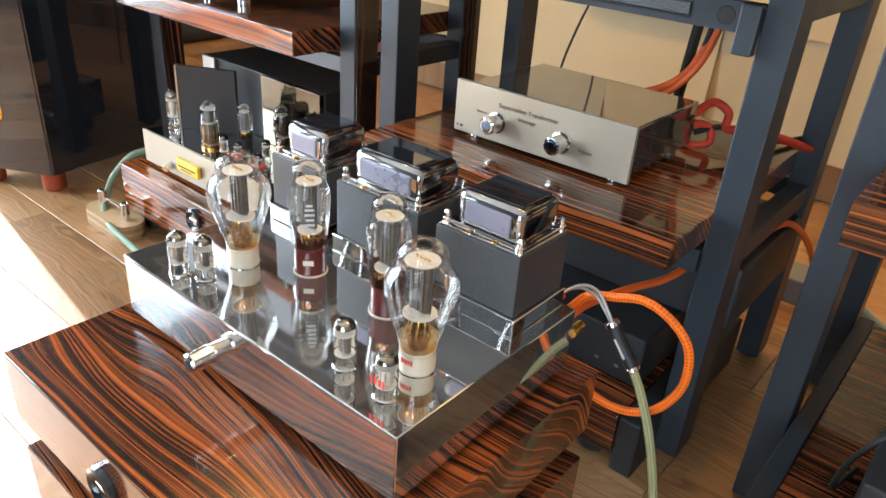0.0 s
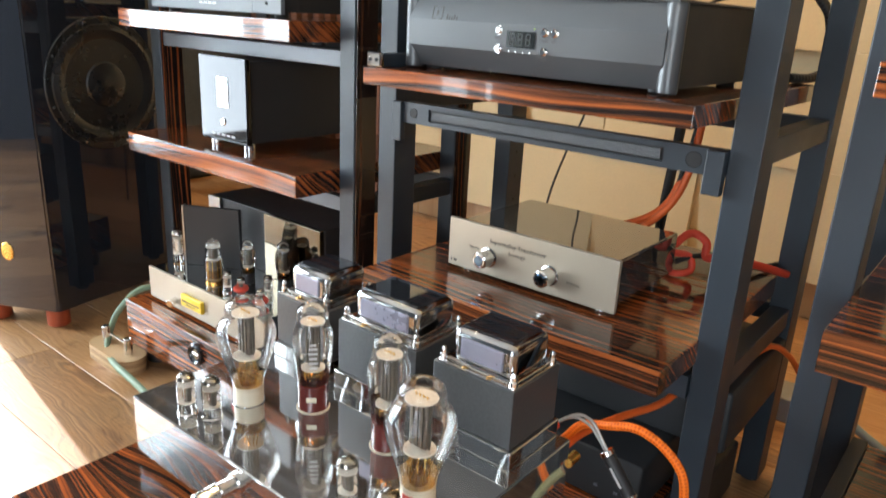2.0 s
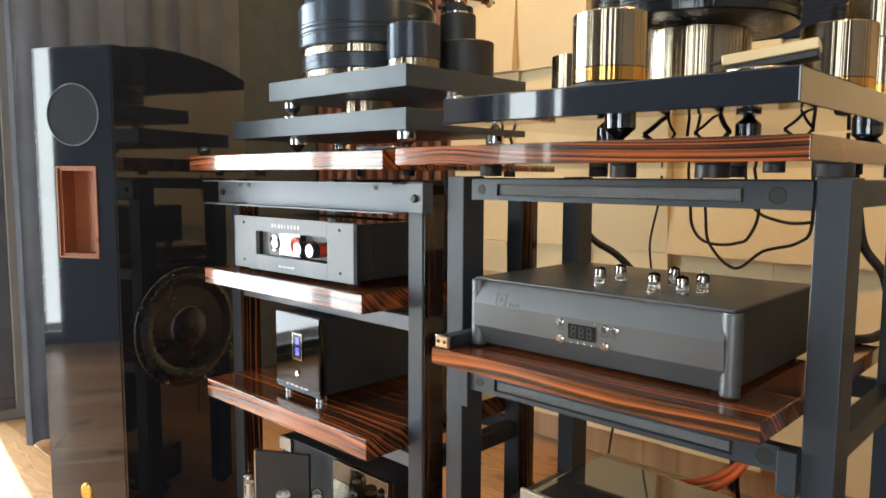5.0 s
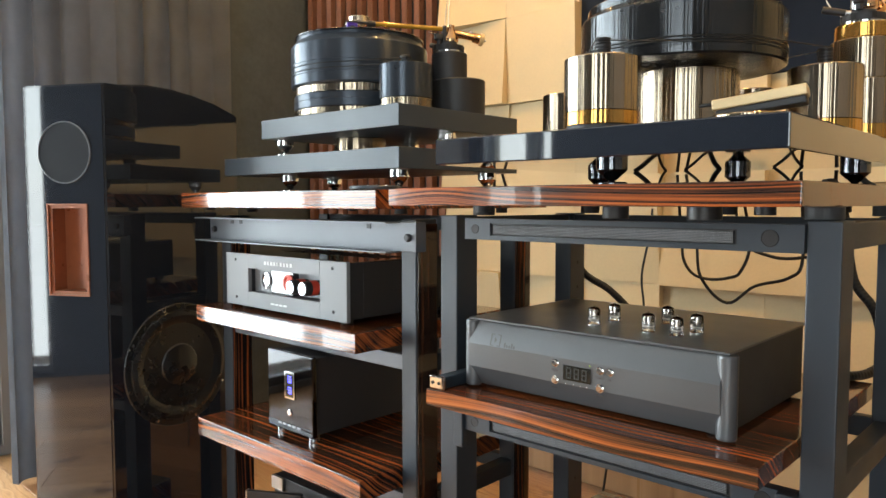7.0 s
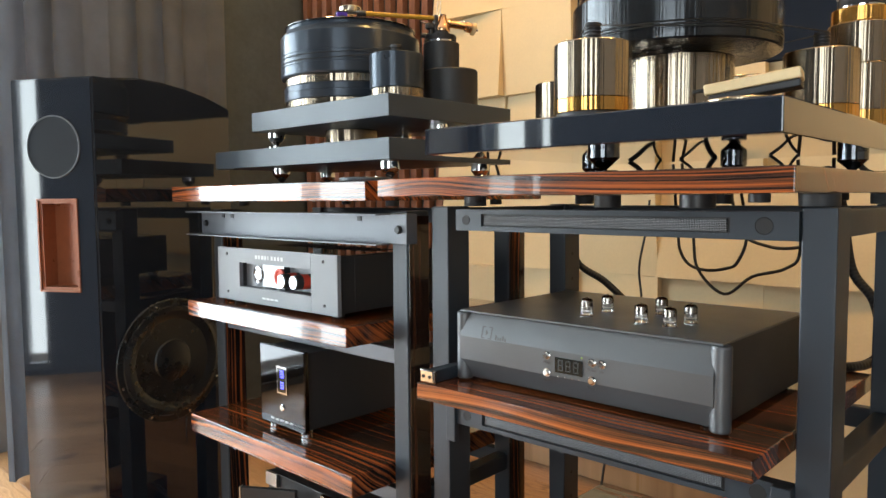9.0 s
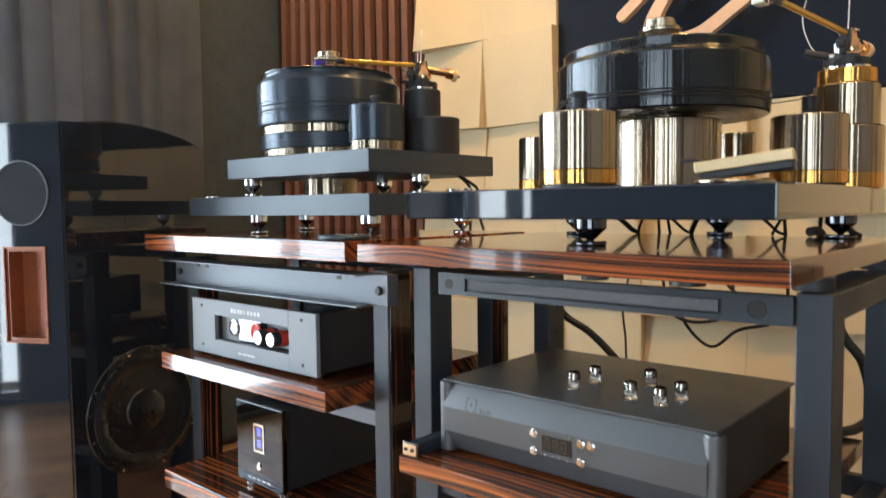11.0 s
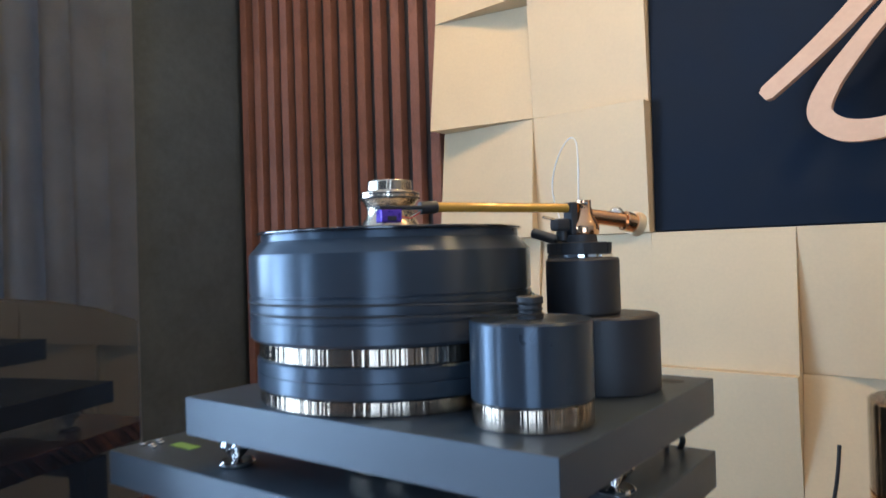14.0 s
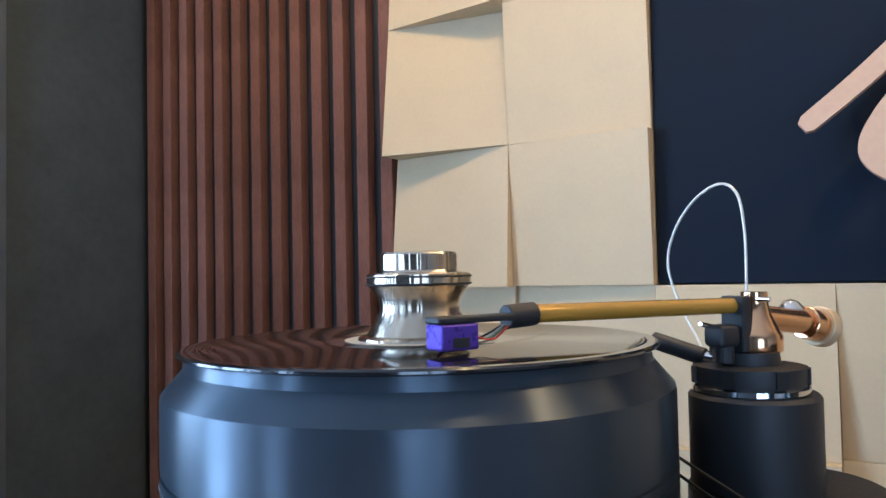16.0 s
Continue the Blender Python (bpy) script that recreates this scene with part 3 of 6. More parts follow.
def spk_body():
    bm = bmesh.new()
    prof = [(0.055, 1.380), (0.12, 1.388), (0.19, 1.386), (0.26, 1.377), (0.33, 1.362), (0.405, 1.335)]
    slant = SIDE_DIR[0] / SIDE_DIR[1]
    ring_l = [bm.verts.new((-0.240, v, z)) for v, z in prof] + [bm.verts.new((-0.240, 0.405, 0.05)), bm.verts.new((-0.240, 0.055, 0.05))]
    ring_r = [bm.verts.new((v * slant, v, z)) for v, z in prof] + [bm.verts.new((0.405 * slant, 0.405, 0.05)), bm.verts.new((0.055 * slant, 0.055, 0.05))]
    bm.faces.new(ring_l)
    bm.faces.new(ring_r[::-1])
    n = len(ring_l)
    for i in range(n):
        j = (i + 1) % n
        bm.faces.new((ring_l[j], ring_l[i], ring_r[i], ring_r[j]))
    bmesh.ops.recalc_face_normals(bm, faces=bm.faces)
    bmesh.ops.bevel(bm, geom=[e for e in bm.edges if e.calc_face_angle(0) > 0.6 and not all(v.co.y < 0.056 for v in e.verts)], offset=0.004, segments=3, affect="EDGES")
    bmesh.ops.transform(bm, matrix=SPK, verts=bm.verts)
    return bm


part("cabinet", spk_body(), M_GLOSS_BLACK, speaker, "", 30)


def holed_panel(x0, x1, z0, z1, u0, u1, w0, w1, depth):
    """One board with a rectangular opening through it."""
    bm = bmesh.new()
    outer = [bm.verts.new((x, 0, z)) for x, z in ((x0, z0), (x1, z0), (x1, z1), (x0, z1))]
    inner = [bm.verts.new((x, 0, z)) for x, z in ((u0, w0), (u1, w0), (u1, w1), (u0, w1))]
    for i in range(4):
        j = (i + 1) % 4
        bm.faces.new((outer[i], outer[j], inner[j], inner[i]))
    back = bmesh.ops.extrude_face_region(bm, geom=bm.faces[:])["geom"]
    bmesh.ops.translate(bm, vec=(0, depth, 0), verts=[v for v in back if isinstance(v, bmesh.types.BMVert)])
    for v in bm.verts:
        if v.co.y > depth * 0.5 and v.co.x > x1 - 1e-5:
            v.co.x += depth * SIDE_DIR[0] / SIDE_DIR[1]
    bmesh.ops.recalc_face_normals(bm, faces=bm.faces)
    rim = [e for e in bm.edges if e.calc_face_angle(0) > 0.6 and all(v.co.y < 1e-5 and (v.co.x in (x0, x1) or abs(v.co.z - z1) < 1e-5) for v in e.verts) and all(not (u0 - 1e-4 < v.co.x < u1 + 1e-4) for v in e.verts)]
    bmesh.ops.bevel(bm, geom=rim, offset=0.004, segments=3, affect="EDGES")
    bmesh.ops.transform(bm, matrix=SPK, verts=bm.verts)
    return bm


U0, U1, PZ0, PZ1 = -0.172, -0.058, 0.843, 1.072
part("baffle", holed_panel(-0.240, 0.0, 0.05, 1.377, U0, U1, PZ0, PZ1, 0.0545), M_GLOSS_BLACK, speaker)
horn = part("port", join(box(U0, U1, 0.046, 0.054, PZ0, PZ1, 0, 1, SPK), box(U0, U0 + 0.008, 0.003, 0.046, PZ0, PZ1, 0, 1, SPK), box(U1 - 0.008, U1, 0.003, 0.046, PZ0, PZ1, 0, 1, SPK),
            box(U0 + 0.008, U1 - 0.008, 0.003, 0.046, PZ0, PZ0 + 0.008, 0, 1, SPK), box(U0 + 0.008, U1 - 0.008, 0.003, 0.046, PZ1 - 0.008, PZ1, 0, 1, SPK)), M_COPPER, speaker, "copper-brown lined rectangular port")
part("port_trim", join(box(U0 - 0.004, U1 + 0.004, -0.003, 0.002, PZ0 - 0.004, PZ0, 0, 1, SPK), box(U0 - 0.004, U1 + 0.004, -0.003, 0.002, PZ1, PZ1 + 0.004, 0, 1, SPK),
                       box(U0 - 0.004, U0, -0.003, 0.002, PZ0, PZ1, 0, 1, SPK), box(U1, U1 + 0.004, -0.003, 0.002, PZ0, PZ1, 0, 1, SPK)), M_COPPER, horn)
FRONT_AXIS = SPK @ pose(-0.118, 0, 1.206, 90, 0, 0)
mid = part("midrange_driver", lathe([(0, 0.0025), (0.04, 0.0022), (0.076, 0.0012), (0.076, 0.0003)], 0, 0, 64, FRONT_AXIS), M_GRILLE, speaker, "dark grille-covered driver")
part("driver_ring", lathe([(0.076, 0.0), (0.076, 0.003), (0.0775, 0.0036), (0.079, 0.003), (0.079, 0.0)], 0, 0, 64, FRONT_AXIS), M_STEEL_GREY, mid, "thin chrome ring", 50)
WS, WZ = 0.205, 0.63
SIDE_AXIS = Matrix.Translation((-1.915 - 0.17 * WS, 0.763 + 0.985 * WS, WZ)) @ pose(0, 0, 0, 0, 90, 9.8)
woofer = part("woofer", lathe([(0, 0.016), (0.03, 0.014), (0.055, 0.006), (0.058, 0.002), (0.062, 0.0015), (0.115, 0.004), (0.125, 0.010), (0.138, 0.013), (0.150, 0.009), (0.152, 0.004), (0.168, 0.004), (0.170, 0.0015), (0.170, 0.0004)], 0, 0, 72, SIDE_AXIS), M_CONE, speaker, "large side-firing woofer in a black frame", 25)
for i in range(8):
    a = math.pi / 4 * i + 0.3
    part("screw", lathe([(0, 0.0062), (0.004, 0.006), (0.0045, 0.004)], 0.161 * math.cos(a), 0.161 * math.sin(a), 10, SIDE_AXIS), M_CHROME, woofer)
part("badge", lathe([(0, 0.004), (0.018, 0.004), (0.022, 0.0015), (0.022, 0.0)], 0, 0, 32, SPK @ pose(-0.128, 0, 0.207, 90, 0, 0) @ Matrix.Diagonal((0.8, 1.15, 1, 1))), M_GOLD, speaker, "oval gold badge")
for u, v in ((-0.21, 0.035), (-0.03, 0.035), (-0.20, 0.36), (0.07, 0.36)):
    p = SPK @ Vector((u, v, 0))
    part("foot", lathe([(0, 0), (0.026, 0), (0.029, 0.004), (0.029, 0.046), (0.026, 0.0495), (0, 0.0495)], p.x, p.y, 32), M_RUST, speaker, "rust-red metal foot")

# ---- racks ----


def shelf(x0, x1, y0, y1, z0, z1, label, mat=None):
    t = thing("rack_shelf", (x0, y0, z0), label, "shelf", "ebony rack shelves")
    part("board", box(x0, x1, y0, y1, z0, z1, 0.0016), mat or M_EBONY, t)
    for px in (x0 + 0.09, x1 - 0.09):
        part("support_pad", cyl(0.014, z0 - 0.012, z0, px, y0 + 0.15), M_BLACK, t)
        part("support_pad", cyl(0.014, z0 - 0.012, z0, px, y1 - 0.06), M_BLACK, t)
    return t


def rack(label, x0, x1, yf, yr, top, wood_sides, levels, w=0.041, d=0.058):
    """Four posts, and at each level two side rails with cross rails."""
    t = thing("hifi_rack", (x0, yf, 0), label, "rack", "steel hi-fi racks")
    for xa in (x0, x1 - w):
        for ya in (yf, yr):
            p = part("post", box(xa, xa + w, ya, ya + d, 0.012, top, 0.002), M_STEEL_BLACK, t)
            part("foot", lathe([(0, 0), (0.016, 0.0), (0.018, 0.003), (0.018, 0.0125), (0.0, 0.0125)], xa + w / 2, ya + d / 2, 16), M_BLACK, p)
            if wood_sides:
                part("inlay", box(xa + w, xa + w + 0.003, ya + 0.003, ya + d - 0.002, 0.02, top - 0.01), M_EBONY_UPRIGHT, p, "gloss ebony veneer strip")
    for z in levels:
        for xa in (x0, x1 - w):
            part("side_rail", box(xa + 0.005, xa + w - 0.005, yf + d, yr, z - 0.036, z, 0.002), M_STEEL_BLACK, t)
        part("rear_rail", box(x0 + w, x1 - w, yr + 0.012, yr + 0.032, z - 0.036, z, 0.002), M_STEEL_BLACK, t)
    return t


def slotted_rail(t, x0, x1, y, z0, z1):
    """A front cross rail with a long recessed mesh slot and a black disc for the round hole near each end."""
    zc = (z0 + z1) / 2
    s0, s1 = x0 + 0.058, x1 - 0.085
    rail = part("front_rail", box(x0, x1, y + 0.006, y + 0.020, z0, z1, 0.001), M_STEEL_BLACK, t)
    for a0, a1, b0, b1 in ((x0, x1, z1 - 0.008, z1), (x0, x1, z0, z0 + 0.008)):
        part("lip", box(a0, a1, y, y + 0.006, b0, b1), M_STEEL_BLACK, rail)
    for a0, a1 in ((x0, s0), (s1, x1)):
        part("end_plate", box(a0, a1, y, y + 0.006, z0 + 0.008, z1 - 0.008), M_STEEL_BLACK, rail)
    part("slot_lining", box(s0, s1, y + 0.0045, y + 0.0059, z0 + 0.008, z1 - 0.008), M_RUBBER, rail)
    part("mesh_insert", box(s0 + 0.005, s1 - 0.005, y + 0.002, y + 0.0044, z0 + 0.0105, z1 - 0.0105, 0.0008), M_MESH, rail, "fine perforated mesh insert")
    # the rail is solid here; black discs paint the dark of its holes
    for hx, r in ((x0 + 0.024, 0.0075), (x1 - 0.042, 0.0105)):
        part("hole_disc", lathe([(0, 0.0003), (r, 0.0003), (r + 0.0006, 0.0008), (r + 0.001, 0.0)], 0, 0, 24, pose(hx, y, zc, 90, 0, 0)), M_RUBBER, rail)


rack_a = rack("black steel hi-fi rack with ebony-veneered post sides", -1.753, -1.04, 0.99, 1.302, 1.046, True, (0.49, 0.775))
slabs = ((0.744, 0.775), (0.460, 0.490))
for z0, z1 in slabs:
    part("front_rail", box(-1.712, -1.081, 0.998, 1.018, z0, z1, 0.0015), M_STEEL_GREY, rack_a)
top_rail = part("top_rail", join(box(-1.760, -1.012, 0.962, 0.9895, 0.985, 1.0415, 0.001), box(-1.772, -1.056, 0.925, 0.962, 1.039, 1.0415), box(-1.772, -1.056, 0.925, 0.962, 0.983, 0.9855)), M_STEEL_GREY, rack_a, "grey channel-shaped cross rail")
for bx in (-1.735, -1.032):
    part("bolt", lathe([(0, 0.007), (0.006, 0.007), (0.008, 0.004), (0.008, 0)], 0, 0, 12, pose(bx, 0.962, 1.012, 90, 0, 0)), M_BLACK, top_rail)
for bx in (-1.66, -1.62, -1.15):
    part("slot", box(bx, bx + 0.012, 0.9605, 0.963, 1.027, 1.036), M_BLACK, top_rail)
part("top_rail", box(-1.752, -1.042, 1.31, 1.34, 1.01, 1.046, 0.002), M_STEEL_BLACK, rack_a)
rack_b = rack("black powder-coated steel hi-fi rack with slotted cross rails", -0.975, -0.299, 0.99, 1.367, 1.055, False, (0.375, 0.715, 1.052))
for z0, z1 in ((1.013, 1.050), (0.664, 0.700), (0.335, 0.371)):
    slotted_rail(rack_b, -0.912, -0.342, 0.987, z0, z1)
part("bracket", box(-0.365, -0.340, 0.975, 0.992, 0.64, 0.70, 0.002), M_STEEL_BLACK, rack_b)
part("bracket", box(-0.934, -0.912, 0.980, 0.992, 0.63, 0.70, 0.002), M_STEEL_BLACK, rack_b)
# small black discs give the solid post the darkness of drilled holes
for i in range(16):
    part("bolt_hole_disc", lathe([(0, 0.0004), (0.0034, 0.0004), (0.0038, 0.0)], 0, 0, 10, pose(-0.934, 1.396, 0.12 + 0.055 * i, 0, 90, 0)), M_RUBBER, rack_b)
rack_c = rack("black powder-coated steel hi-fi rack beside a dark passage", -0.205, 0.47, 0.985, 1.367, 1.055, False, (0.47, 0.78, 1.052))
GLOSS = "gloss ebony shelf board with orange-brown stripes on its rack"
shelf(-1.794, -1.056, 0.902, 1.45, 1.066, 1.103, GLOSS)
shelf(-1.717, -1.11, 0.895, 1.36, 0.788, 0.826, GLOSS)
shelf(-1.705, -1.09, 0.887, 1.36, 0.503, 0.546, GLOSS)
shelf(-0.982, -0.31, 0.864, 1.45, 1.073, 1.103, "figured gloss ebony top shelf with bright orange veins", M_EBONY_TOP)
shelf(-0.897, -0.350, 0.870, 1.42, 0.737, 0.765, GLOSS)
shelf(-0.875, -0.337, 0.855, 1.42, 0.392, 0.430, GLOSS)
shelf(-0.165, 0.45, 0.845, 1.42, 0.500, 0.550, GLOSS)
shelf(-0.172, 0.45, 0.858, 1.42, 0.795, 0.830, GLOSS)
for px, py in ((-0.90, 1.02), (-0.62, 1.0), (-0.48, 1.0), (-0.33, 1.02), (-0.90, 1.39), (-0.33, 1.39), (-0.60, 1.39)):
    tagged(part("isolation_pad", cyl(0.020 if px < -0.5 else 0.024, 1.0535 if abs(py - 1.0) < 0.01 else 1.0553, 1.0728, px, py + (0.0 if py > 1.3 else 0.006)), M_BLACK), "flat black rubber pad under the top shelf", "isolation pad", "pads under the shelf")

# ---- turntable on the rack with the grey rail ----


def cone_foot(t, x, y, z0, z1, r=0.021, mat=None):
    h = z1 - z0
    f = part("cone_foot", lathe([(0, z0 + h * 0.16), (r * 0.16, z0 + h * 0.16), (r * 0.30, z0 + h * 0.24), (r * 0.95, z0 + h * 0.60), (r, z0 + h * 0.64), (r, z1 - 0.0003), (0, z1 - 0.0003)], x, y, 32), mat or M_CHROME, t, "", 25)
    part("foot_disc", lathe([(0, z0), (r * 0.92, z0), (r, z0 + h * 0.06), (r, z0 + h * 0.12), (r * 0.9, z0 + h * 0.17), (0, z0 + h * 0.17)], x, y, 32), mat or M_CHROME, f)
    return f


def tonearm(t, piv, tip, head, rear, base_r, base_z, wire, body):
    """Pivoted arm with an amber tube, rose-gold bearing block and counterweight."""
    px, py, pz = piv
    turret = part("arm_base", lathe([(0, base_z), (base_r, base_z), (base_r, base_z + 0.003), (base_r * 0.96, base_z + 0.005), (base_r * 0.98, base_z + 0.009), (base_r * 0.98, base_z + 0.017), (base_r * 0.55, base_z + 0.018), (base_r * 0.52, base_z + 0.026), (0, base_z + 0.026)], px, py, 40), M_BLACK, t, "black arm base with a notched collar")
    part("base_ring", lathe([(base_r * 0.985, base_z + 0.0003), (base_r * 1.02, base_z + 0.001), (base_r * 1.02, base_z + 0.004), (base_r * 0.97, base_z + 0.005)], px, py, 40), M_CHROME, turret)
    d = (Vector(tip) - Vector(piv)).normalized()
    side = Vector((-d.y, d.x, 0)).normalized()
    P = Vector(piv)
    part("arm_tube", rod(P + d * 0.006, tip, 0.0052, 20), M_AMBER, t, "amber lacquered arm tube", 40)
    sock = part("headshell_socket", rod(tip, Vector(tip) + (Vector(head) - Vector(tip)) * 0.36 + Vector((0, 0, 0.002)), 0.0066, 20), M_BLACK, t, "", 40)
    hd = (Vector(head) - Vector(tip)).normalized()
    H = Vector(head)
    R = Matrix(((-hd.x, hd.y, 0, H.x), (-hd.y, -hd.x, 0, H.y), (0, 0, 1, H.z), (0, 0, 0, 1)))
    shell = part("headshell", box(-0.012, 0.036, -0.007, 0.007, 0.006, 0.0095, 0.001, 2, R), M_BLACK, t)
    part("cartridge", box(-0.011, 0.012, -0.008, 0.008, -0.0075, 0.0058, 0.0012, 2, R), body, shell, "small cartridge body")
    part("body_recess", box(-0.004, 0.006, -0.0084, -0.0079, -0.0060, -0.0010, 0, 1, R), M_BLACK, shell)
    part("stylus", rod(R @ Vector((-0.004, 0, -0.0072)), R @ Vector((-0.009, 0, -0.0108)), 0.0006, 6), M_CHROME, shell)
    for k2, m2 in ((-0.005, M_RED), (-0.0018, M_GREEN_CORD), (0.0018, M_WHITE_BAR), (0.005, M_CORD)):
        part("lead", tube([R @ Vector((0.011, k2, -0.001)), R @ Vector((0.022, k2 * 1.3, -0.003)), R @ Vector((0.034, k2 * 0.6, 0.003))], 0.0006, 6), m2, shell, "", 80)
    part("bearing_block", lathe([(0, -0.0305), (0.0165, -0.0305), (0.017, -0.0295), (0.017, -0.020), (0.0145, -0.015), (0.0105, -0.007), (0.0085, 0.002), (0.0085, 0.0085), (0, 0.0085)], 0, 0, 28, Matrix.Translation(P + Vector((0.004, 0.004, 0)))), M_ROSE, t, "rose-gold bearing block", 30)
    YK = Matrix.Translation(P) @ pose(0, 0, 0, 0, 0, math.degrees(math.atan2(d.y, d.x)))
    part("arm_yoke", join(box(0.0065, 0.0150, -0.009, 0.009, -0.030, 0.0065, 0.0015, 2, YK), box(0.0150, 0.034, -0.008, 0.008, -0.026, -0.0115, 0.004, 3, YK), rod(P + d * 0.022 + Vector((0, 0, -0.037)), P + d * 0.022 + Vector((0, 0, -0.025)), 0.0058)), M_BLACK, t, "black bearing yoke")
    part("lift_arm", join(rod(P + d * 0.030 + Vector((0, 0, -0.0135)), P + d * 0.048 + side * 0.004 + Vector((0, 0, -0.0105)), 0.0016), rod(P + d * 0.024 - side * 0.006 + Vector((0, 0, -0.037)), P + d * 0.024 - side * 0.006 + Vector((0, 0, -0.020)), 0.0022)), M_CHROME, t)
    part("lift_pin", rod(P + d * 0.018 - side * 0.012 + Vector((0, 0, -0.033)), P + d * 0.018 - side * 0.012 + Vector((0, 0, -0.017)), 0.0035), M_CHROME, t)
    part("pivot_screw", rod(P + side * 0.008 + Vector((0, 0, 0.004)), P + side * 0.018 + Vector((0, 0, 0.004)), 0.0016), M_CHROME, t)
    RV = Vector(rear)
    back = (RV - P).normalized()
    cw = part("counterweight", join(rod(P + back * 0.012 + Vector((0, 0, -0.006)), RV - back * 0.028, 0.0085), rod(RV - back * 0.028, RV - back * 0.009, 0.0115, 28)), M_ROSE, t, "rose-gold counterweight", 40)
    part("weight_disc", rod(RV - back * 0.014, RV - back * 0.005, 0.0142, 28), M_TAN_BAR, cw, "cream-gold end disc", 40)
    part("weight_stub", rod(RV - back * 0.005, RV + back * 0.003, 0.003), M_CHROME, cw)
    part("side_ball", lathe([(0, -0.009), (0.005, -0.0075), (0.0085, -0.003), (0.0085, 0.003), (0.005, 0.0075), (0, 0.009)], 0, 0, 20, Matrix.Translation(RV - back * 0.034 - side * 0.006 + Vector((0, 0, 0.006)))), M_CHROME, cw, "", 60)
    back_side = Vector((-d.y, d.x, 0)) * (1 if -d.y < 0 else -1)
    far = P + d * 0.026 + back_side * 0.060
    rest_bar = part("arm_rest", rod(P + d * 0.012 + back_side * 0.026 + Vector((0, 0, -0.036)), far + Vector((0, 0, -0.026)), 0.0062), M_BLACK, t, "black arm rest bar", 40)
    part("rest_clip", rod(P + d * 0.010 + back_side * 0.016 + Vector((0, 0, -0.037)), P + d * 0.012 + back_side * 0.027 + Vector((0, 0, -0.036)), 0.0048), M_CHROME, rest_bar)
    for k2 in range(7):
        an = k2 * 2 * math.pi / 7
        part("collar_notch", box(-0.004, 0.004, -0.0010, 0.0010, 0.006, 0.0165, 0, 1, Matrix.Translation((px + base_r * 0.985 * math.cos(an), py + base_r * 0.985 * math.sin(an), base_z)) @ pose(0, 0, 0, 0, 0, math.degrees(an) + 90)), M_RUBBER, turret)
    part("arm_lead", tube(wire, 0.0010, 6), M_WHITE_BAR, t, "thin pale arm wire in a loop", 80)
    return turret


def clamp(t, x, y, z):
    c = part("record_clamp", lathe([(0, z), (0.041, z), (0.0405, z + 0.0015), (0.0350, z + 0.003), (0.0335, z + 0.006), (0.0295, z + 0.012), (0.0270, z + 0.018), (0.0266, z + 0.022), (0.0278, z + 0.027), (0.0315, z + 0.0325), (0.0345, z + 0.036),
                              (0.0345, z + 0.0365), (0.0345, z + 0.042), (0.033, z + 0.043), (0.0265, z + 0.0435), (0.0255, z + 0.045), (0.0255, z + 0.055), (0.0245, z + 0.0565), (0.009, z + 0.0565), (0, z + 0.055)], x, y, 56), M_CLAMP, t, "turned steel record clamp", 28)
    for dz in (0.0358, 0.0405):
        part("grip_ring", lathe([(0.0338, z + dz - 0.001), (0.0356, z + dz), (0.0338, z + dz + 0.001)], x, y, 56), M_RUBBER, c, "", 50)
    return c


LTX, LTY = -1.391, 1.153
deck_a = thing("turntable", (LTX, LTY, 1.103), "satin black turntable on stacked plinths playing a record", "turntable")
lower = part("lower_plinth", box(-1.75, -1.097, 1.0, 1.385, 1.147, 1.19, 0.0012), M_PLINTH, deck_a)
upper = part("upper_plinth", box(-1.578, -1.097, 1.0, 1.385, 1.231, 1.275, 0.0012), M_PLINTH, deck_a)
# no display: this glowing strip imitates an olive-yellow reflection on the plinth
part("display", box(-1.70, -1.655, 1.055, 1.072, 1.1901, 1.1912, 0.0004), M_GREEN, lower, "small faintly glowing strip in place of an olive reflection")
for i in range(5):
    part("button", cyl(0.004, 1.1901, 1.1945, -1.728 + 0.012 * (i % 3), 1.035 + 0.018 * (i // 3) + 0.004 * (i % 2), 0.001, 12), M_CHROME, lower)
for fx, fy in ((-1.545, 1.045), (-1.135, 1.183), (-1.40, 1.33)):
    cone_foot(deck_a, fx, fy, 1.1905, 1.231)
for fx, fy in ((-1.146, 1.047), (-1.562, 1.07), (-1.70, 1.32), (-1.122, 1.304)):
    cone_foot(deck_a, fx, fy, 1.1032, 1.147)
part("hub", cyl(0.062, 1.1905, 1.2308, LTX, LTY, 0.002, 48), M_BRUSHED, deck_a, "", 25)
bx, by = LTX, LTY
part("base_ring", lathe([(0, 1.2752), (0.150, 1.2752), (0.152, 1.277), (0.152, 1.290), (0.150, 1.2915), (0, 1.2915)], bx, by, 72), M_BRUSHED, deck_a, "polished steel ring")
part("bearing_drum", lathe([(0, 1.2916), (0.1535, 1.2916), (0.1545, 1.2935), (0.1545, 1.308), (0.1535, 1.3085), (0.1545, 1.309), (0.1545, 1.322), (0.153, 1.3235), (0, 1.3235)], bx, by, 72), M_PLATTER, deck_a, "", 25)
part("drive_ring", lathe([(0, 1.3236), (0.150, 1.3236), (0.152, 1.325), (0.152, 1.341), (0.150, 1.3425), (0, 1.3425)], bx, by, 72), M_BRUSHED, deck_a, "polished steel ring")
prof = [(0, 1.3427), (0.158, 1.3427), (0.161, 1.346)]
for gz in (1.366, 1.373, 1.384, 1.391):
    prof += [(0.161, gz - 0.0015), (0.1595, gz - 0.0012), (0.1595, gz + 0.0012), (0.161, gz + 0.0015)]
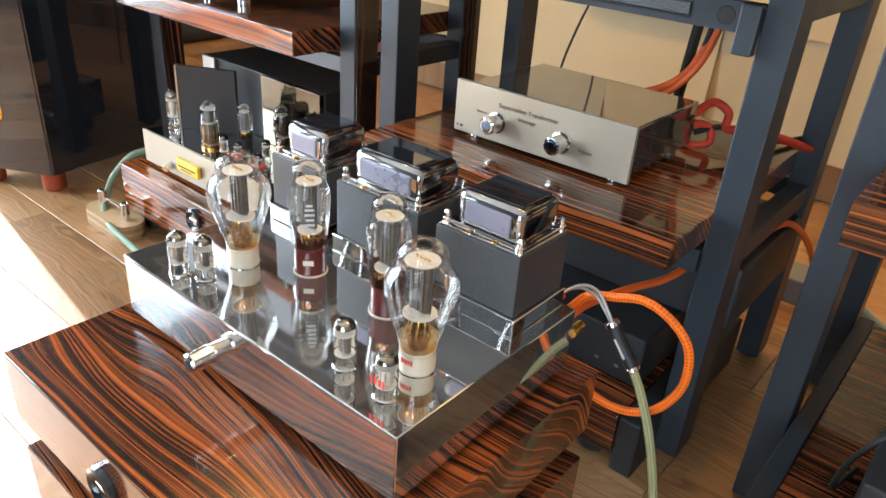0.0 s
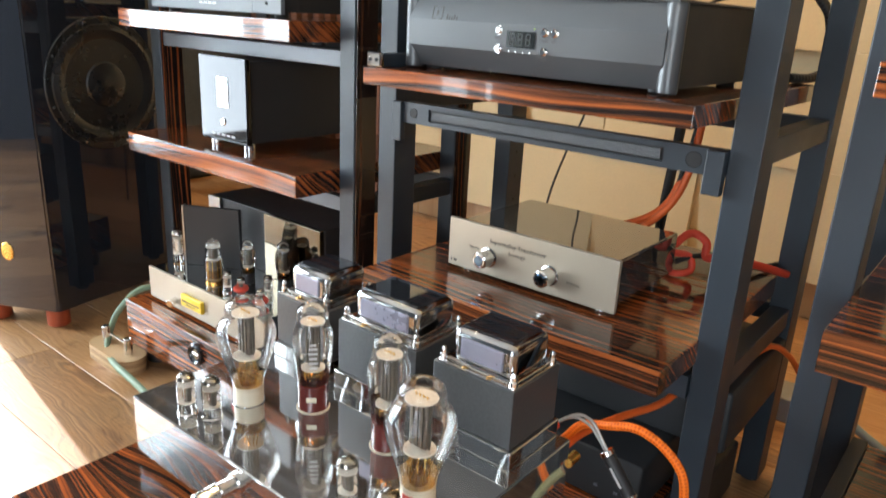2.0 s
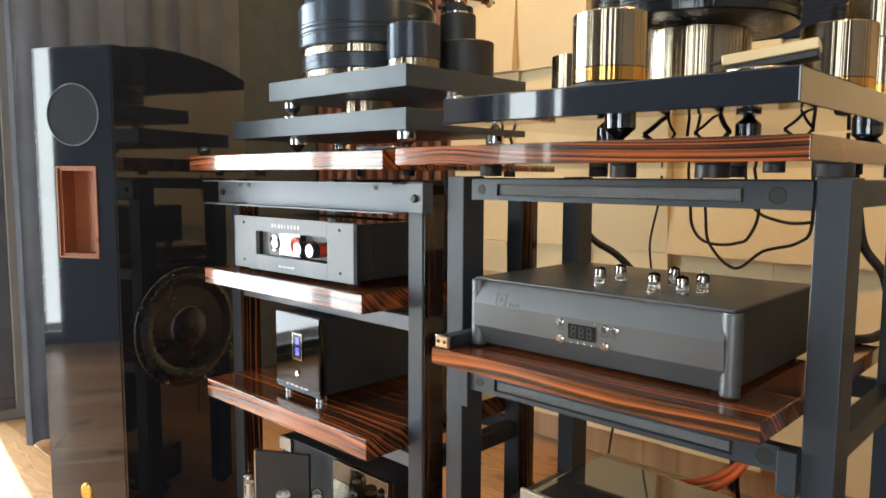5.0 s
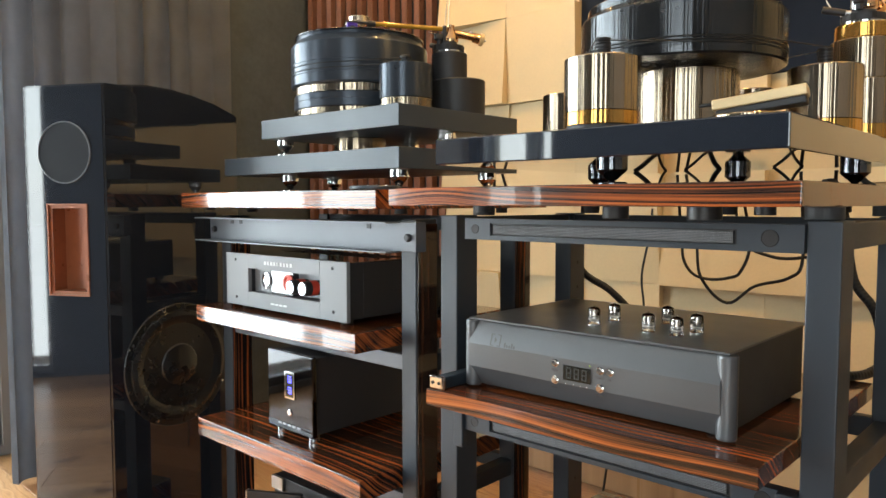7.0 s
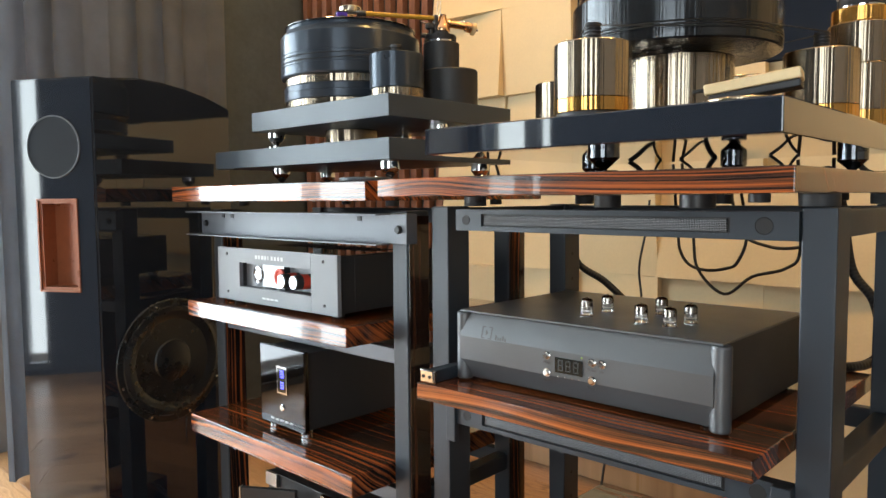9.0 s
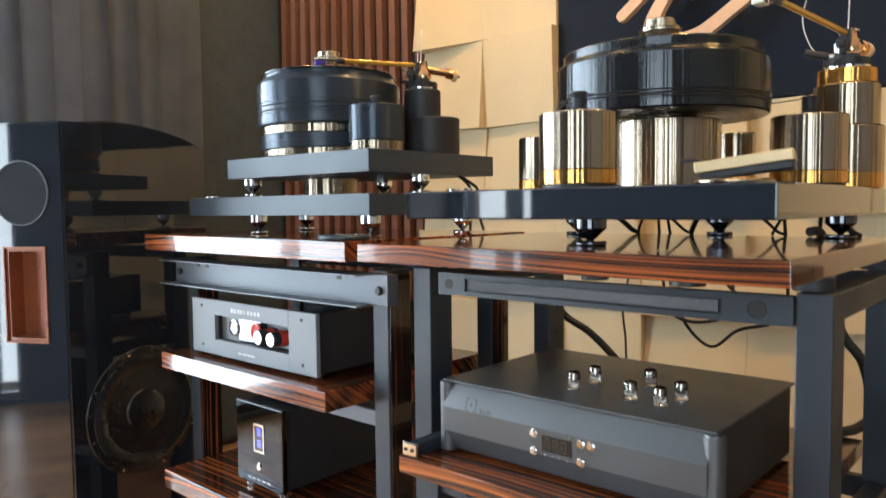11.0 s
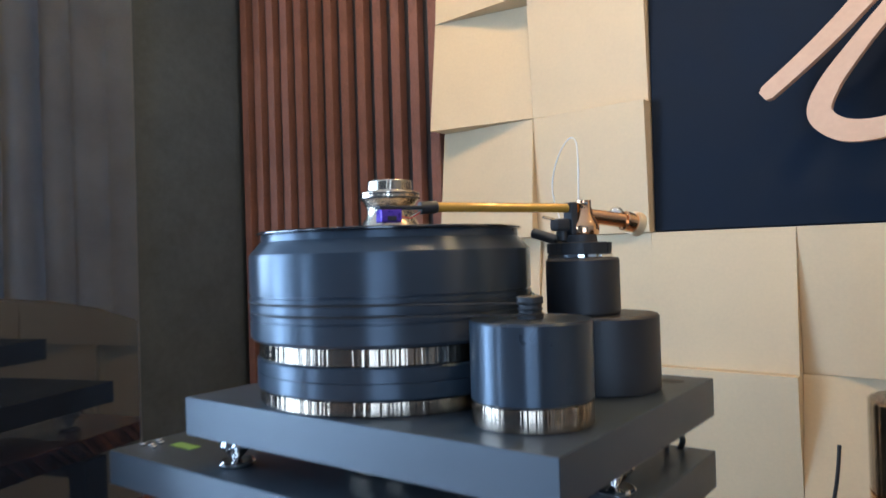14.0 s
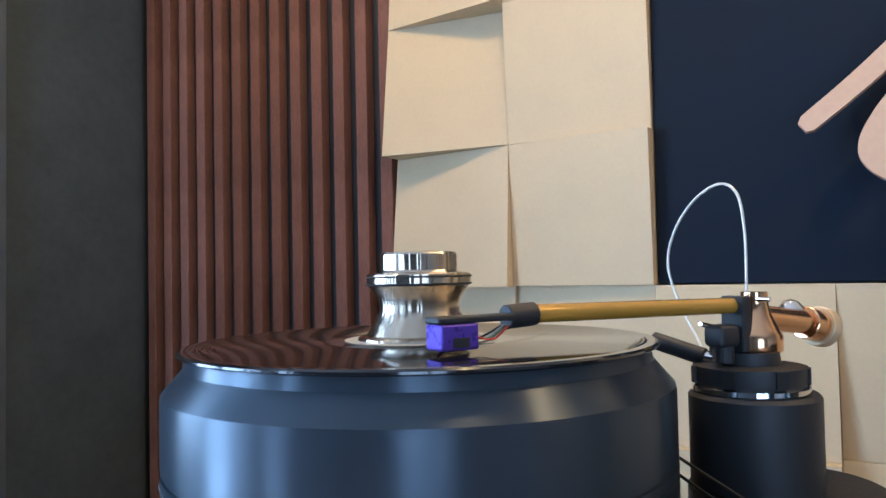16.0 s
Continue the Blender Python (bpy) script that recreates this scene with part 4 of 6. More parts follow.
prof += [(0.161, 1.432), (0.1605, 1.435), (0.1495, 1.4475), (0.148, 1.449), (0.147, 1.4565), (0, 1.4565)]
platter_a = part("platter", lathe(prof, bx, by, 96), M_PLATTER, deck_a, "deep satin black platter with belt grooves", 16)
grooves = [(0, 1.4567), (0.1505, 1.4567), (0.152, 1.4577), (0.152, 1.459), (0.1505, 1.4601)]
rr = 0.146
while rr > 0.062:
    grooves += [(rr, 1.4602), (rr - 0.0012, 1.45995)]
    rr -= 0.0028
grooves += [(0.05, 1.4603), (0, 1.4603)]
rec = part("record", lathe(grooves, bx, by, 96), M_VINYL, platter_a, "black vinyl record", 20)
part("record_label", lathe([(0, 1.4604), (0.049, 1.4604), (0.0495, 1.4607), (0, 1.4607)], bx, by, 48), M_CERAMIC, rec, "pale paper label")
clamp(deck_a, bx, by, 1.4608)
mx, my = -1.173, 1.094
mot = part("motor", lathe([(0, 1.2975), (0.055, 1.2975), (0.0565, 1.2985), (0.0565, 1.367), (0.055, 1.369), (0, 1.369)], mx, my, 56), M_PLATTER, deck_a, "black motor can with a steel foot ring")
part("motor_ring", lathe([(0, 1.2752), (0.0545, 1.2752), (0.0558, 1.2765), (0.0558, 1.296), (0.0545, 1.2973), (0, 1.2973)], mx, my, 56), M_BRUSHED, mot)
part("pulley", lathe([(0, 1.3692), (0.0125, 1.3692), (0.0125, 1.3735), (0.0108, 1.3745), (0.0108, 1.377), (0.0125, 1.378), (0.0108, 1.379), (0.0108, 1.382), (0.0125, 1.383), (0.0125, 1.389), (0.011, 1.390), (0, 1.390)], mx, my, 28), M_BLACK, mot, "", 20)


def belt(t, cx, cy, r, mx2, my2, mr, z, name="drive_belt", w=0.0010):
    """A cord round platter and pulley."""
    d = Vector((mx2 - cx, my2 - cy))
    L, base = d.length, math.atan2(d.y, d.x)
    a = math.acos((r - mr) / L)
    pts = [(cx + r * math.cos(base + a + s * (2 * math.pi - 2 * a) / 40), cy + r * math.sin(base + a + s * (2 * math.pi - 2 * a) / 40), z) for s in range(41)]
    pts += [(mx2 + mr * math.cos(base - a + s * 2 * a / 8), my2 + mr * math.sin(base - a + s * 2 * a / 8), z) for s in range(9)]
    pts.append(pts[0])
    part(name, tube(pts, w, 6, steps=1), M_RUBBER, t, "", 80)


for gz in (1.373, 1.384):
    belt(deck_a, bx, by, 0.1608, mx, my, 0.0118, gz)
ax, ay = -1.201, 1.262
pod = part("arm_pod", lathe([(0, 1.2752), (0.060, 1.2752), (0.062, 1.277), (0.062, 1.356), (0.060, 1.3585), (0.043, 1.3587), (0, 1.3587)], ax + 0.017, ay + 0.012, 56), M_BLACK, deck_a, "black two-step arm pod")
part("pod_column", lathe([(0, 1.3588), (0.0395, 1.3588), (0.041, 1.361), (0.041, 1.419), (0.039, 1.4215), (0, 1.4215)], ax, ay, 56), M_BLACK, pod)
part("recess", lathe([(0, 1.2757), (0.020, 1.2757), (0.022, 1.2754)], 0, 0, 28, Matrix.Translation((-1.135, 1.345, 0)) @ Matrix.Diagonal((0.8, 0.5, 1, 1))), M_BLACK, upper)
tonearm(deck_a, (-1.203, 1.261, 1.478), (-1.294, 1.116, 1.4800), (-1.320, 1.069, 1.4715), (-1.159, 1.338, 1.457), 0.036, 1.4216,
        [(-1.203, 1.261, 1.487), (-1.203, 1.263, 1.525), (-1.208, 1.270, 1.553), (-1.222, 1.283, 1.562), (-1.243, 1.300, 1.552), (-1.260, 1.313, 1.530), (-1.266, 1.318, 1.505), (-1.258, 1.315, 1.478), (-1.243, 1.305, 1.45), (-1.232, 1.29, 1.43)], M_PURPLE)
part("power_lead", tube([(-1.13, 1.30, 1.232), (-1.125, 1.34, 1.215), (-1.13, 1.368, 1.20), (-1.14, 1.375, 1.17), (-1.13, 1.39, 1.107)], 0.0035), M_CORD, deck_a, "", 80)
part("power_lead", tube([(-1.16, 1.34, 1.232), (-1.15, 1.366, 1.205), (-1.16, 1.38, 1.16), (-1.17, 1.39, 1.107)], 0.0035), M_CORD, deck_a, "", 80)

puck = thing("stabiliser_disc", (-1.13, 0.965, 1.103), "flat black disc with small chrome studs lying on the shelf", "disc")
part("disc", lathe([(0, 1.1032), (0.046, 1.1032), (0.050, 1.105), (0.050, 1.109), (0.048, 1.1115), (0, 1.1115)], -1.130, 0.965, 48), M_PLINTH, puck)
for i in range(5):
    part("stud", cyl(0.003, 1.1115, 1.1135, -1.142 + 0.011 * i, 0.958 + 0.006 * i * (1 if i % 2 else 0.4), 0.001, 10), M_CHROME, puck)

# ---- turntable with steel motor cans ----
RX, RY = -0.618, 1.216
deck_b = thing("turntable", (RX, RY, 1.103), "gloss black turntable with polished steel motor cans on a glossy plinth", "turntable")
plinth = part("plinth", box(-0.923, -0.342, 0.921, 1.515, 1.143, 1.187, 0.0022), M_GLOSS_BLACK, deck_b)
for fx, fy in ((-0.630, 1.010), (-0.86, 1.36), (-0.385, 1.40), (-0.60, 1.44)):
    cone_foot(deck_b, fx, fy, 1.1032, 1.143, 0.024, M_DARK_CHROME)
for i, (ux, uy) in enumerate(((-0.872, 0.972), (-0.858, 0.968), (-0.828, 0.966), (-0.866, 0.985))):
    part("button", cyl(0.0055, 1.1871, 1.1925, ux, uy, 0.001, 14), M_CHROME, plinth)


def can(x, y, r, z1, pulley=True, name="motor"):
    c = part(name, lathe([(0, 1.212), (r - 0.0015, 1.212), (r, 1.213), (r, z1 - 0.002), (r - 0.002, z1), (0, z1)], x, y, 64), M_BRUSHED, deck_b, "polished steel motor can with a brass foot")
    part("brass_foot", lathe([(0, 1.192), (r - 0.001, 1.192), (r + 0.0002, 1.193), (r + 0.0002, 1.2115), (0, 1.2118)], x, y, 64), M_BRASS, c)
    part("gasket", lathe([(0, 1.1872), (r - 0.004, 1.1872), (r - 0.004, 1.1919), (0, 1.1919)], x, y, 40), M_BLACK, c)
    if pulley:
        pr = [(0, z1), (0.0125, z1)]
        for i in range(5):
            zz = z1 + 0.003 + 0.0052 * i
            pr += [(0.0125, zz), (0.0105, zz + 0.001), (0.0105, zz + 0.003), (0.0125, zz + 0.004)]
        pr += [(0.012, z1 + 0.031), (0, z1 + 0.031)]
        part("pulley", lathe(pr, x, y, 28), M_BLACK, c, "", 20)
    return c


can(-0.630, 0.978, 0.057, 1.293)
can(-0.868, 1.262, 0.057, 1.293)
can(-0.416, 1.322, 0.057, 1.300)
can(-0.565, 1.415, 0.036, 1.290, False)
part("bearing_base", lathe([(0, 1.1872), (0.086, 1.1872), (0.088, 1.189), (0.088, 1.296), (0.086, 1.298), (0.05, 1.2985), (0.05, 1.3035), (0, 1.3035)], RX + 0.01, RY, 72), M_BRUSHED, deck_b, "polished steel bearing housing")
prof = [(0, 1.3037), (0.1655, 1.3037), (0.1690, 1.3062)]
for gz in (1.3190, 1.3240, 1.3290):
    prof += [(0.1695, gz - 0.0015), (0.1682, gz - 0.001), (0.1682, gz + 0.001), (0.1695, gz + 0.0015)]
prof += [(0.1695, 1.3840), (0.168, 1.3870), (0.160, 1.3920), (0.158, 1.3950), (0.158, 1.4070), (0.156, 1.4090), (0, 1.4090)]
part("platter", lathe(prof, RX, RY, 96), M_GLOSS_PLATTER, deck_b, "heavy satin black platter", 16)
clamp(deck_b, RX, RY, 1.4092)
belt(deck_b, RX, RY, 0.1692, -0.630, 0.978, 0.0122, 1.3190)
belt(deck_b, RX, RY, 0.1692, -0.868, 1.262, 0.0122, 1.3240)
belt(deck_b, RX, RY, 0.1692, -0.416, 1.3100, 0.0122, 1.3290)
RPX, RPY = -0.392, 1.452
rp = part("arm_pod", lathe([(0, 1.212), (0.0575, 1.212), (0.058, 1.214), (0.058, 1.288), (0.056, 1.290), (0, 1.290)], RPX, RPY, 56), M_BRUSHED, deck_b, "stepped steel and brass arm pod")
part("pod_foot", lathe([(0, 1.1872), (0.0575, 1.1872), (0.0582, 1.189), (0.0582, 1.2118), (0, 1.2118)], RPX, RPY, 56), M_BRASS, rp)
part("pod_column", lathe([(0, 1.2902), (0.050, 1.2902), (0.051, 1.292), (0.051, 1.358), (0.049, 1.360), (0, 1.360)], RPX, RPY, 56), M_BRUSHED, rp)
part("pod_cap", lathe([(0, 1.3602), (0.045, 1.3602), (0.046, 1.362), (0.046, 1.384), (0.044, 1.386), (0, 1.386)], RPX, RPY, 56), M_BRASS, rp)
tonearm(deck_b, (RPX, RPY, 1.447), (-0.425, 1.190, 1.456), (-0.430, 1.125, 1.445), (-0.378, 1.53, 1.425), 0.036, 1.3862,
        [(RPX, RPY, 1.455), (RPX, RPY, 1.53), (-0.41, 1.46, 1.56), (-0.45, 1.465, 1.545), (-0.468, 1.468, 1.49), (-0.455, 1.466, 1.44), (-0.43, 1.46, 1.41)], M_WHITE_BAR)
part("signal_lead", tube([(-0.53, 1.10, 1.226), (-0.49, 1.07, 1.222), (-0.46, 1.05, 1.205), (-0.44, 1.06, 1.192), (-0.41, 1.10, 1.190)], 0.0028), M_CORD, deck_b, "", 80)
rest = thing("record_weight", (-0.405, 0.995, 1.187), "thin steel disc lying on the glossy plinth", "disc")
part("disc", lathe([(0, 1.1872), (0.046, 1.1872), (0.049, 1.189), (0.049, 1.191), (0.046, 1.193), (0, 1.193)], -0.415, 0.985, 48), M_BRUSHED, rest)
remote = thing("remote_control", (-0.40, 1.0, 1.193), "slim cream aluminium remote lying tilted on a steel disc", "remote control")
RM = pose(-0.405, 1.0, 1.208, 0, -7, 12)
part("top_plate", box(-0.058, 0.058, -0.02, 0.02, 0.0, 0.014, 0.002, 2, RM), M_TAN_BAR, remote)
part("underside", box(-0.054, 0.056, -0.018, 0.018, -0.010, -0.0002, 0.002, 2, RM), M_BLACK, remote)

# ---- components on the racks ----


def screw(t, x, y, z, r=0.0035):
    part("screw", lathe([(r * 0.45, 0.0008), (r * 0.5, 0.0018), (r, 0.0014), (r, 0.0)], 0, 0, 12, pose(x, y, z, 90, 0, 0)), M_BLACK, t)


# digital converter with a window in its face
dac = thing("digital_converter", (-1.41, 0.94, 0.826), "silver-fronted audio converter with a cut-out showing red-banded parts", "hi-fi component")
WX0, WX1, WZ0, WZ1 = -1.545, -1.272, 0.869, 0.925
face = part("faceplate", join(box(-1.641, WX0, 0.936, 0.946, 0.834, 0.958, 0.0012), box(WX1, -1.184, 0.936, 0.946, 0.834, 0.958, 0.0012), box(WX0, WX1, 0.936, 0.946, WZ1, 0.958), box(WX0, WX1, 0.936, 0.946, 0.834, WZ0)), M_FACE, dac)
for sx, sz in ((-1.598, 0.943), (-1.229, 0.943), (-1.596, 0.853), (-1.227, 0.853)):
    screw(face, sx, 0.936, sz)
part("case", join(box(-1.635, -1.19, 0.985, 1.28, 0.838, 0.955, 0.002), box(-1.635, WX0, 0.9465, 0.985, 0.838, 0.955), box(WX1, -1.19, 0.9465, 0.985, 0.838, 0.955), box(WX0, WX1, 0.9465, 0.985, 0.838, WZ0), box(WX0, WX1, 0.9465, 0.985, WZ1, 0.955)), M_BLACK, dac)
for i in range(14):
    part("vent", box(-1.58 + 0.026 * i, -1.568 + 0.026 * i, 1.06, 1.14, 0.9567, 0.9572), M_RUBBER, dac)
part("lid", box(-1.635, -1.19, 0.9466, 1.28, 0.9552, 0.9566), M_GLOSS_BLACK, dac, "glossy black lid")
part("mirror_panel", box(WX0, -1.475, 0.9550, 0.9848, WZ0, WZ1), M_FACE, dac)
part("dark_panel", box(-1.475, -1.392, 0.953, 0.9848, WZ0, WZ1), M_GLOSS_BLACK, dac)
part("mirror_panel", box(-1.392, WX1, 0.9700, 0.9848, WZ0, WZ1), M_FACE, dac)
for cx2, r2 in ((-1.492, 0.019), (-1.405, 0.019)):
    part("dial", lathe([(0, 0.003), (r2 * 0.6, 0.003), (r2 * 0.7, 0.005), (r2, 0.004), (r2, 0)], 0, 0, 28, pose(cx2, 0.9529 if cx2 > -1.45 else 0.9549, 0.898, 90, 0, 0)), M_BELL if cx2 < -1.45 else M_RED, dac)
for cx2 in (-1.362, -1.318):
    body2 = part("capacitor", rod((cx2, 0.9698, 0.894), (cx2 - 0.004, 0.930, 0.894), 0.016, 24), M_BLACK, dac)
    part("band", rod((cx2 - 0.0010, 0.962, 0.894), (cx2 - 0.0025, 0.945, 0.894), 0.0164, 24), M_RED, body2, "red band")
    part("cap", rod((cx2 - 0.0040, 0.9302, 0.894), (cx2 - 0.0042, 0.9265, 0.894), 0.0145, 24), M_BELL, body2)
for i, (lw, gap) in enumerate(((0.010, 0), (0.008, 0), (0.010, 0), (0.008, 0), (0.004, 0), (0.008, 0), (0.008, 0), (0.008, 0), (0.009, 0))):
    part("lettering", box(-1.478 + 0.0125 * i, -1.478 + 0.0125 * i + lw * 0.85, 0.9354, 0.936, 0.936, 0.9445), M_PALE_INK, face)
for i in range(4):
    part("lettering", box(-1.452 + 0.016 * i, -1.440 + 0.016 * i, 0.9354, 0.936, 0.8465, 0.8505), M_PALE_INK, face)
for fx in (-1.60, -1.225):
    for fy in (0.97, 1.25):
        part("foot", cyl(0.014, 0.8262, 0.838, fx, fy), M_BLACK, dac)

# power supply with a mirror-finish face
psu = thing("power_supply", (-1.405, 0.95, 0.546), "tall narrow power supply with a mirror black face and blue display", "hi-fi component")
pface = part("faceplate", box(-1.491, -1.320, 0.950, 0.962, 0.560, 0.741, 0.003), M_MIRROR_BLACK, psu)
part("case", box(-1.484, -1.327, 0.9622, 1.30, 0.564, 0.736, 0.002), M_BLACK, psu)
part("display", box(-1.419, -1.388, 0.9488, 0.9502, 0.640, 0.694, 0.0006), M_LCD, pface)
part("display_bezel", join(box(-1.422, -1.419, 0.9482, 0.951, 0.636, 0.698), box(-1.388, -1.385, 0.9482, 0.951, 0.636, 0.698), box(-1.419, -1.388, 0.9482, 0.951, 0.694, 0.698), box(-1.419, -1.388, 0.9482, 0.951, 0.636, 0.640)), M_CHROME, pface)
for dz in (0.648, 0.673):
    for sx, sz, w2, h2 in ((0, 0, 0.012, 0.003), (0, 0.006, 0.012, 0.003), (0.009, 0.003, 0.003, 0.004), (0, 0.012, 0.012, 0.003)):
        part("digit_segment", box(-1.409 + sx, -1.409 + sx + w2, 0.9484, 0.9487, dz + sz, dz + sz + h2), M_BLUE, pface)
part("button", lathe([(0, 0.003), (0.006, 0.003), (0.0085, 0.001), (0.0085, 0)], 0, 0, 20, pose(-1.405, 0.95, 0.604, 90, 0, 0)), M_CHROME, pface)
for i in range(5):
    part("lettering", box(-1.45 + 0.018 * i, -1.438 + 0.018 * i, 0.9494, 0.95, 0.572, 0.576), M_PALE_INK, pface)
for fx in (-1.465, -1.345):
    for fy in (0.972, 1.27):
        part("foot", cyl(0.013, 0.5462, 0.5638, fx, fy), M_CHROME, psu)

# preamplifier with six small tubes


def small_tube(t, x, y, z, r, h, base=None, plate=None, crown=0.76):
    """A miniature glass valve with a pip, silvered crown, grey anode and mica spacers."""
    v = part("valve", lathe([(r * 0.97, z + 0.003), (r, z + 0.006), (r, z + h * 0.78), (r * 0.90, z + h * 0.86), (r * 0.62, z + h * 0.915), (r * 0.24, z + h * 0.935), (r * 0.15, z + h * 0.955), (r * 0.13, z + h), (0, z + h)], x, y, 24), M_GLASS, t, "clear glass valve", 40)
    v.visible_shadow = False
    part("socket", lathe([(0, z + 0.0002), (r * 1.10, z + 0.0002), (r * 1.10, z + 0.0016), (r * 0.98, z + 0.0026), (0, z + 0.0026)], x, y, 20), base or M_CHROME, v)
    part("anode", join(box(x - r * 0.62, x + r * 0.62, y - r * 0.26, y + r * 0.26, z + h * 0.30, z + h * 0.64, r * 0.12), cyl(r * 0.34, z + h * 0.30, z + h * 0.64, x, y, 0.0005, 14)), plate or M_ANODE, v)
    for f in (0.27, 0.655):
        part("spacer", lathe([(0, z + h * f), (r * 0.9, z + h * f), (r * 0.9, z + h * (f + 0.018)), (0, z + h * (f + 0.018))], x, y, 16), M_MICA, v)
    for i in range(4):
        an = i * math.pi / 2 + 0.6
        part("support_wire", rod((x + r * 0.5 * math.cos(an), y + r * 0.5 * math.sin(an), z + 0.003), (x + r * 0.42 * math.cos(an), y + r * 0.42 * math.sin(an), z + h * 0.72), r * 0.05, 5), M_CHROME, v)
    part("getter", lathe([(r * 0.955, z + h * crown), (r * 0.95, z + h * 0.79), (r * 0.86, z + h * 0.855), (r * 0.58, z + h * 0.905), (0, z + h * 0.925)], x, y, 20), M_GETTER, v, "silvered crown", 50)
    return v


pre = thing("preamplifier", (-0.635, 0.94, 0.765), "anthracite aluminium preamplifier with small valves on its lid", "hi-fi component")


def pre_front():
    bm = bmesh.new()
    prof = [(0.942, 0.7715), (0.926, 0.803), (0.9245, 0.842), (0.932, 0.868), (0.940, 0.880)]
    L = [bm.verts.new((-0.848, y, z)) for y, z in prof] + [bm.verts.new((-0.848, 0.955, 0.880)), bm.verts.new((-0.848, 0.955, 0.7715))]
    R = [bm.verts.new((-0.420, v.co.y, v.co.z)) for v in L]
    bm.faces.new(L)
    bm.faces.new(R[::-1])
    for i in range(len(L)):
        j = (i + 1) % len(L)
        bm.faces.new((L[j], L[i], R[i], R[j]))
    bmesh.ops.recalc_face_normals(bm, faces=bm.faces)
    return bm


pf = part("faceplate", pre_front(), M_ANTHRACITE, pre)
part("lid", box(-0.858, -0.412, 0.935, 1.26, 0.8802, 0.8835, 0.001), M_ANTHRACITE, pre)
part("case", box(-0.852, -0.418, 0.9552, 1.255, 0.7715, 0.8800, 0.001), M_BLACK, pre)
for cx2 in (-0.850, -0.416):
    part("corner_post", lathe([(0, 0.768), (0.012, 0.768), (0.0135, 0.770), (0.0135, 0.877), (0.0125, 0.8800), (0, 0.8800)], cx2, 0.940, 32), M_ANTHRACITE, pre)
part("display_window", box(-0.659, -0.611, 0.9236, 0.9246, 0.810, 0.833), M_LCD, pf)
for i in range(3):
    for sx, sz, w2, h2 in ((0, 0, 0.008, 0.0013), (0, 0.0075, 0.008, 0.0013), (0, 0.015, 0.008, 0.0013), (0, 0, 0.0013, 0.016), (0.0068, 0, 0.0013, 0.016)):
        part("digit_segment", box(-0.653 + 0.0135 * i + sx, -0.653 + 0.0135 * i + sx + w2, 0.9231, 0.9235, 0.8135 + sz, 0.8135 + sz + h2), M_SEGMENT, pf)
for ux, uz, word in ((-0.674, 0.833, "Mute"), (-0.674, 0.807, "Input"), (-0.596, 0.833, "Down"), (-0.580, 0.833, "Up"), (-0.596, 0.807, "Phase")):
    part("button", lathe([(0, 0.004), (0.004, 0.004), (0.0052, 0.0028), (0.0052, 0.0), (0.0065, 0.0), (0.0065, -0.0006)], 0, 0, 20, pose(ux, 0.9245, uz, 90, 0, 0)), M_CHROME, pf)
    words(word, 0.0055, facing(ux, 0.9242, uz - 0.0105), M_INK, pf)
for i in range(4):
    part("indicator", lathe([(0, 0.001), (0.0012, 0.0006), (0.0014, 0)], 0, 0, 8, pose(-0.653 + 0.012 * i, 0.9245, 0.8045, 90, 0, 0)), M_CHROME, pf)
part("indicator", lathe([(0, 0.001), (0.0014, 0.0006), (0.0016, 0)], 0, 0, 8, pose(-0.613, 0.9245, 0.8375, 90, 0, 0)), M_GREEN, pf)
FACET = Matrix.Translation((0, 0.9245, 0.842)) @ pose(0, 0, 0, -16.1, 0, 0)
for b2 in ((-0.803, -0.801, 0.0, 0.020), (-0.801, -0.796, 0.0, 0.0015), (-0.801, -0.796, 0.0185, 0.020), (-0.784, -0.782, 0.0, 0.020), (-0.789, -0.784, 0.0, 0.0015), (-0.789, -0.784, 0.0185, 0.020), (-0.7945, -0.7925, 0.006, 0.014), (-0.7925, -0.7905, 0.008, 0.012)):
    part("emblem", box(b2[0], b2[1], -0.0004, 0.0004, b2[2] + 0.001, b2[3] + 0.001, 0, 1, FACET), M_INK, pf)
for i in range(5):
    part("lettering", box(-0.774 + 0.0047 * i, -0.7712 + 0.0047 * i, -0.0004, 0.0004, 0.001, 0.006 + (0.003 if i in (0, 3) else 0), 0, 1, FACET), M_INK, pf)
for tx, ty in ((-0.658, 1.010), (-0.651, 1.062), (-0.563, 1.007), (-0.574, 1.095), (-0.516, 1.002), (-0.506, 1.049)):
    small_tube(pre, tx, ty, 0.8835, 0.0098, 0.031, None, None, 0.50)
for fx in (-0.83, -0.44):
    for fy in (0.97, 1.23):
        part("foot", cyl(0.014, 0.7652, 0.7714, fx, fy), M_BLACK, pre)

lever = thing("clamp_bar", (-0.872, 0.90, 0.765), "black bar with a chrome two-screw end plate lying on the shelf", "bar")
part("bar", box(-0.888, -0.866, 0.882, 1.02, 0.7652, 0.786, 0.002), M_STEEL_BLACK, lever)
ep = part("end_plate", box(-0.893, -0.861, 0.873, 0.8815, 0.7652, 0.7885, 0.003), M_CHROME, lever, "chrome end plate")
for sx in (-0.884, -0.870):
    screw(ep, sx, 0.873, 0.777, 0.003)

# line stage on the lower shelf
line = thing("line_stage", (-0.618, 0.97, 0.430), "champagne-fronted line stage with two chrome knobs and a smoked lid", "hi-fi component")
lf = part("faceplate", box(-0.777, -0.459, 0.966, 0.974, 0.438, 0.522, 0.0012), M_CHAMPAGNE, line)
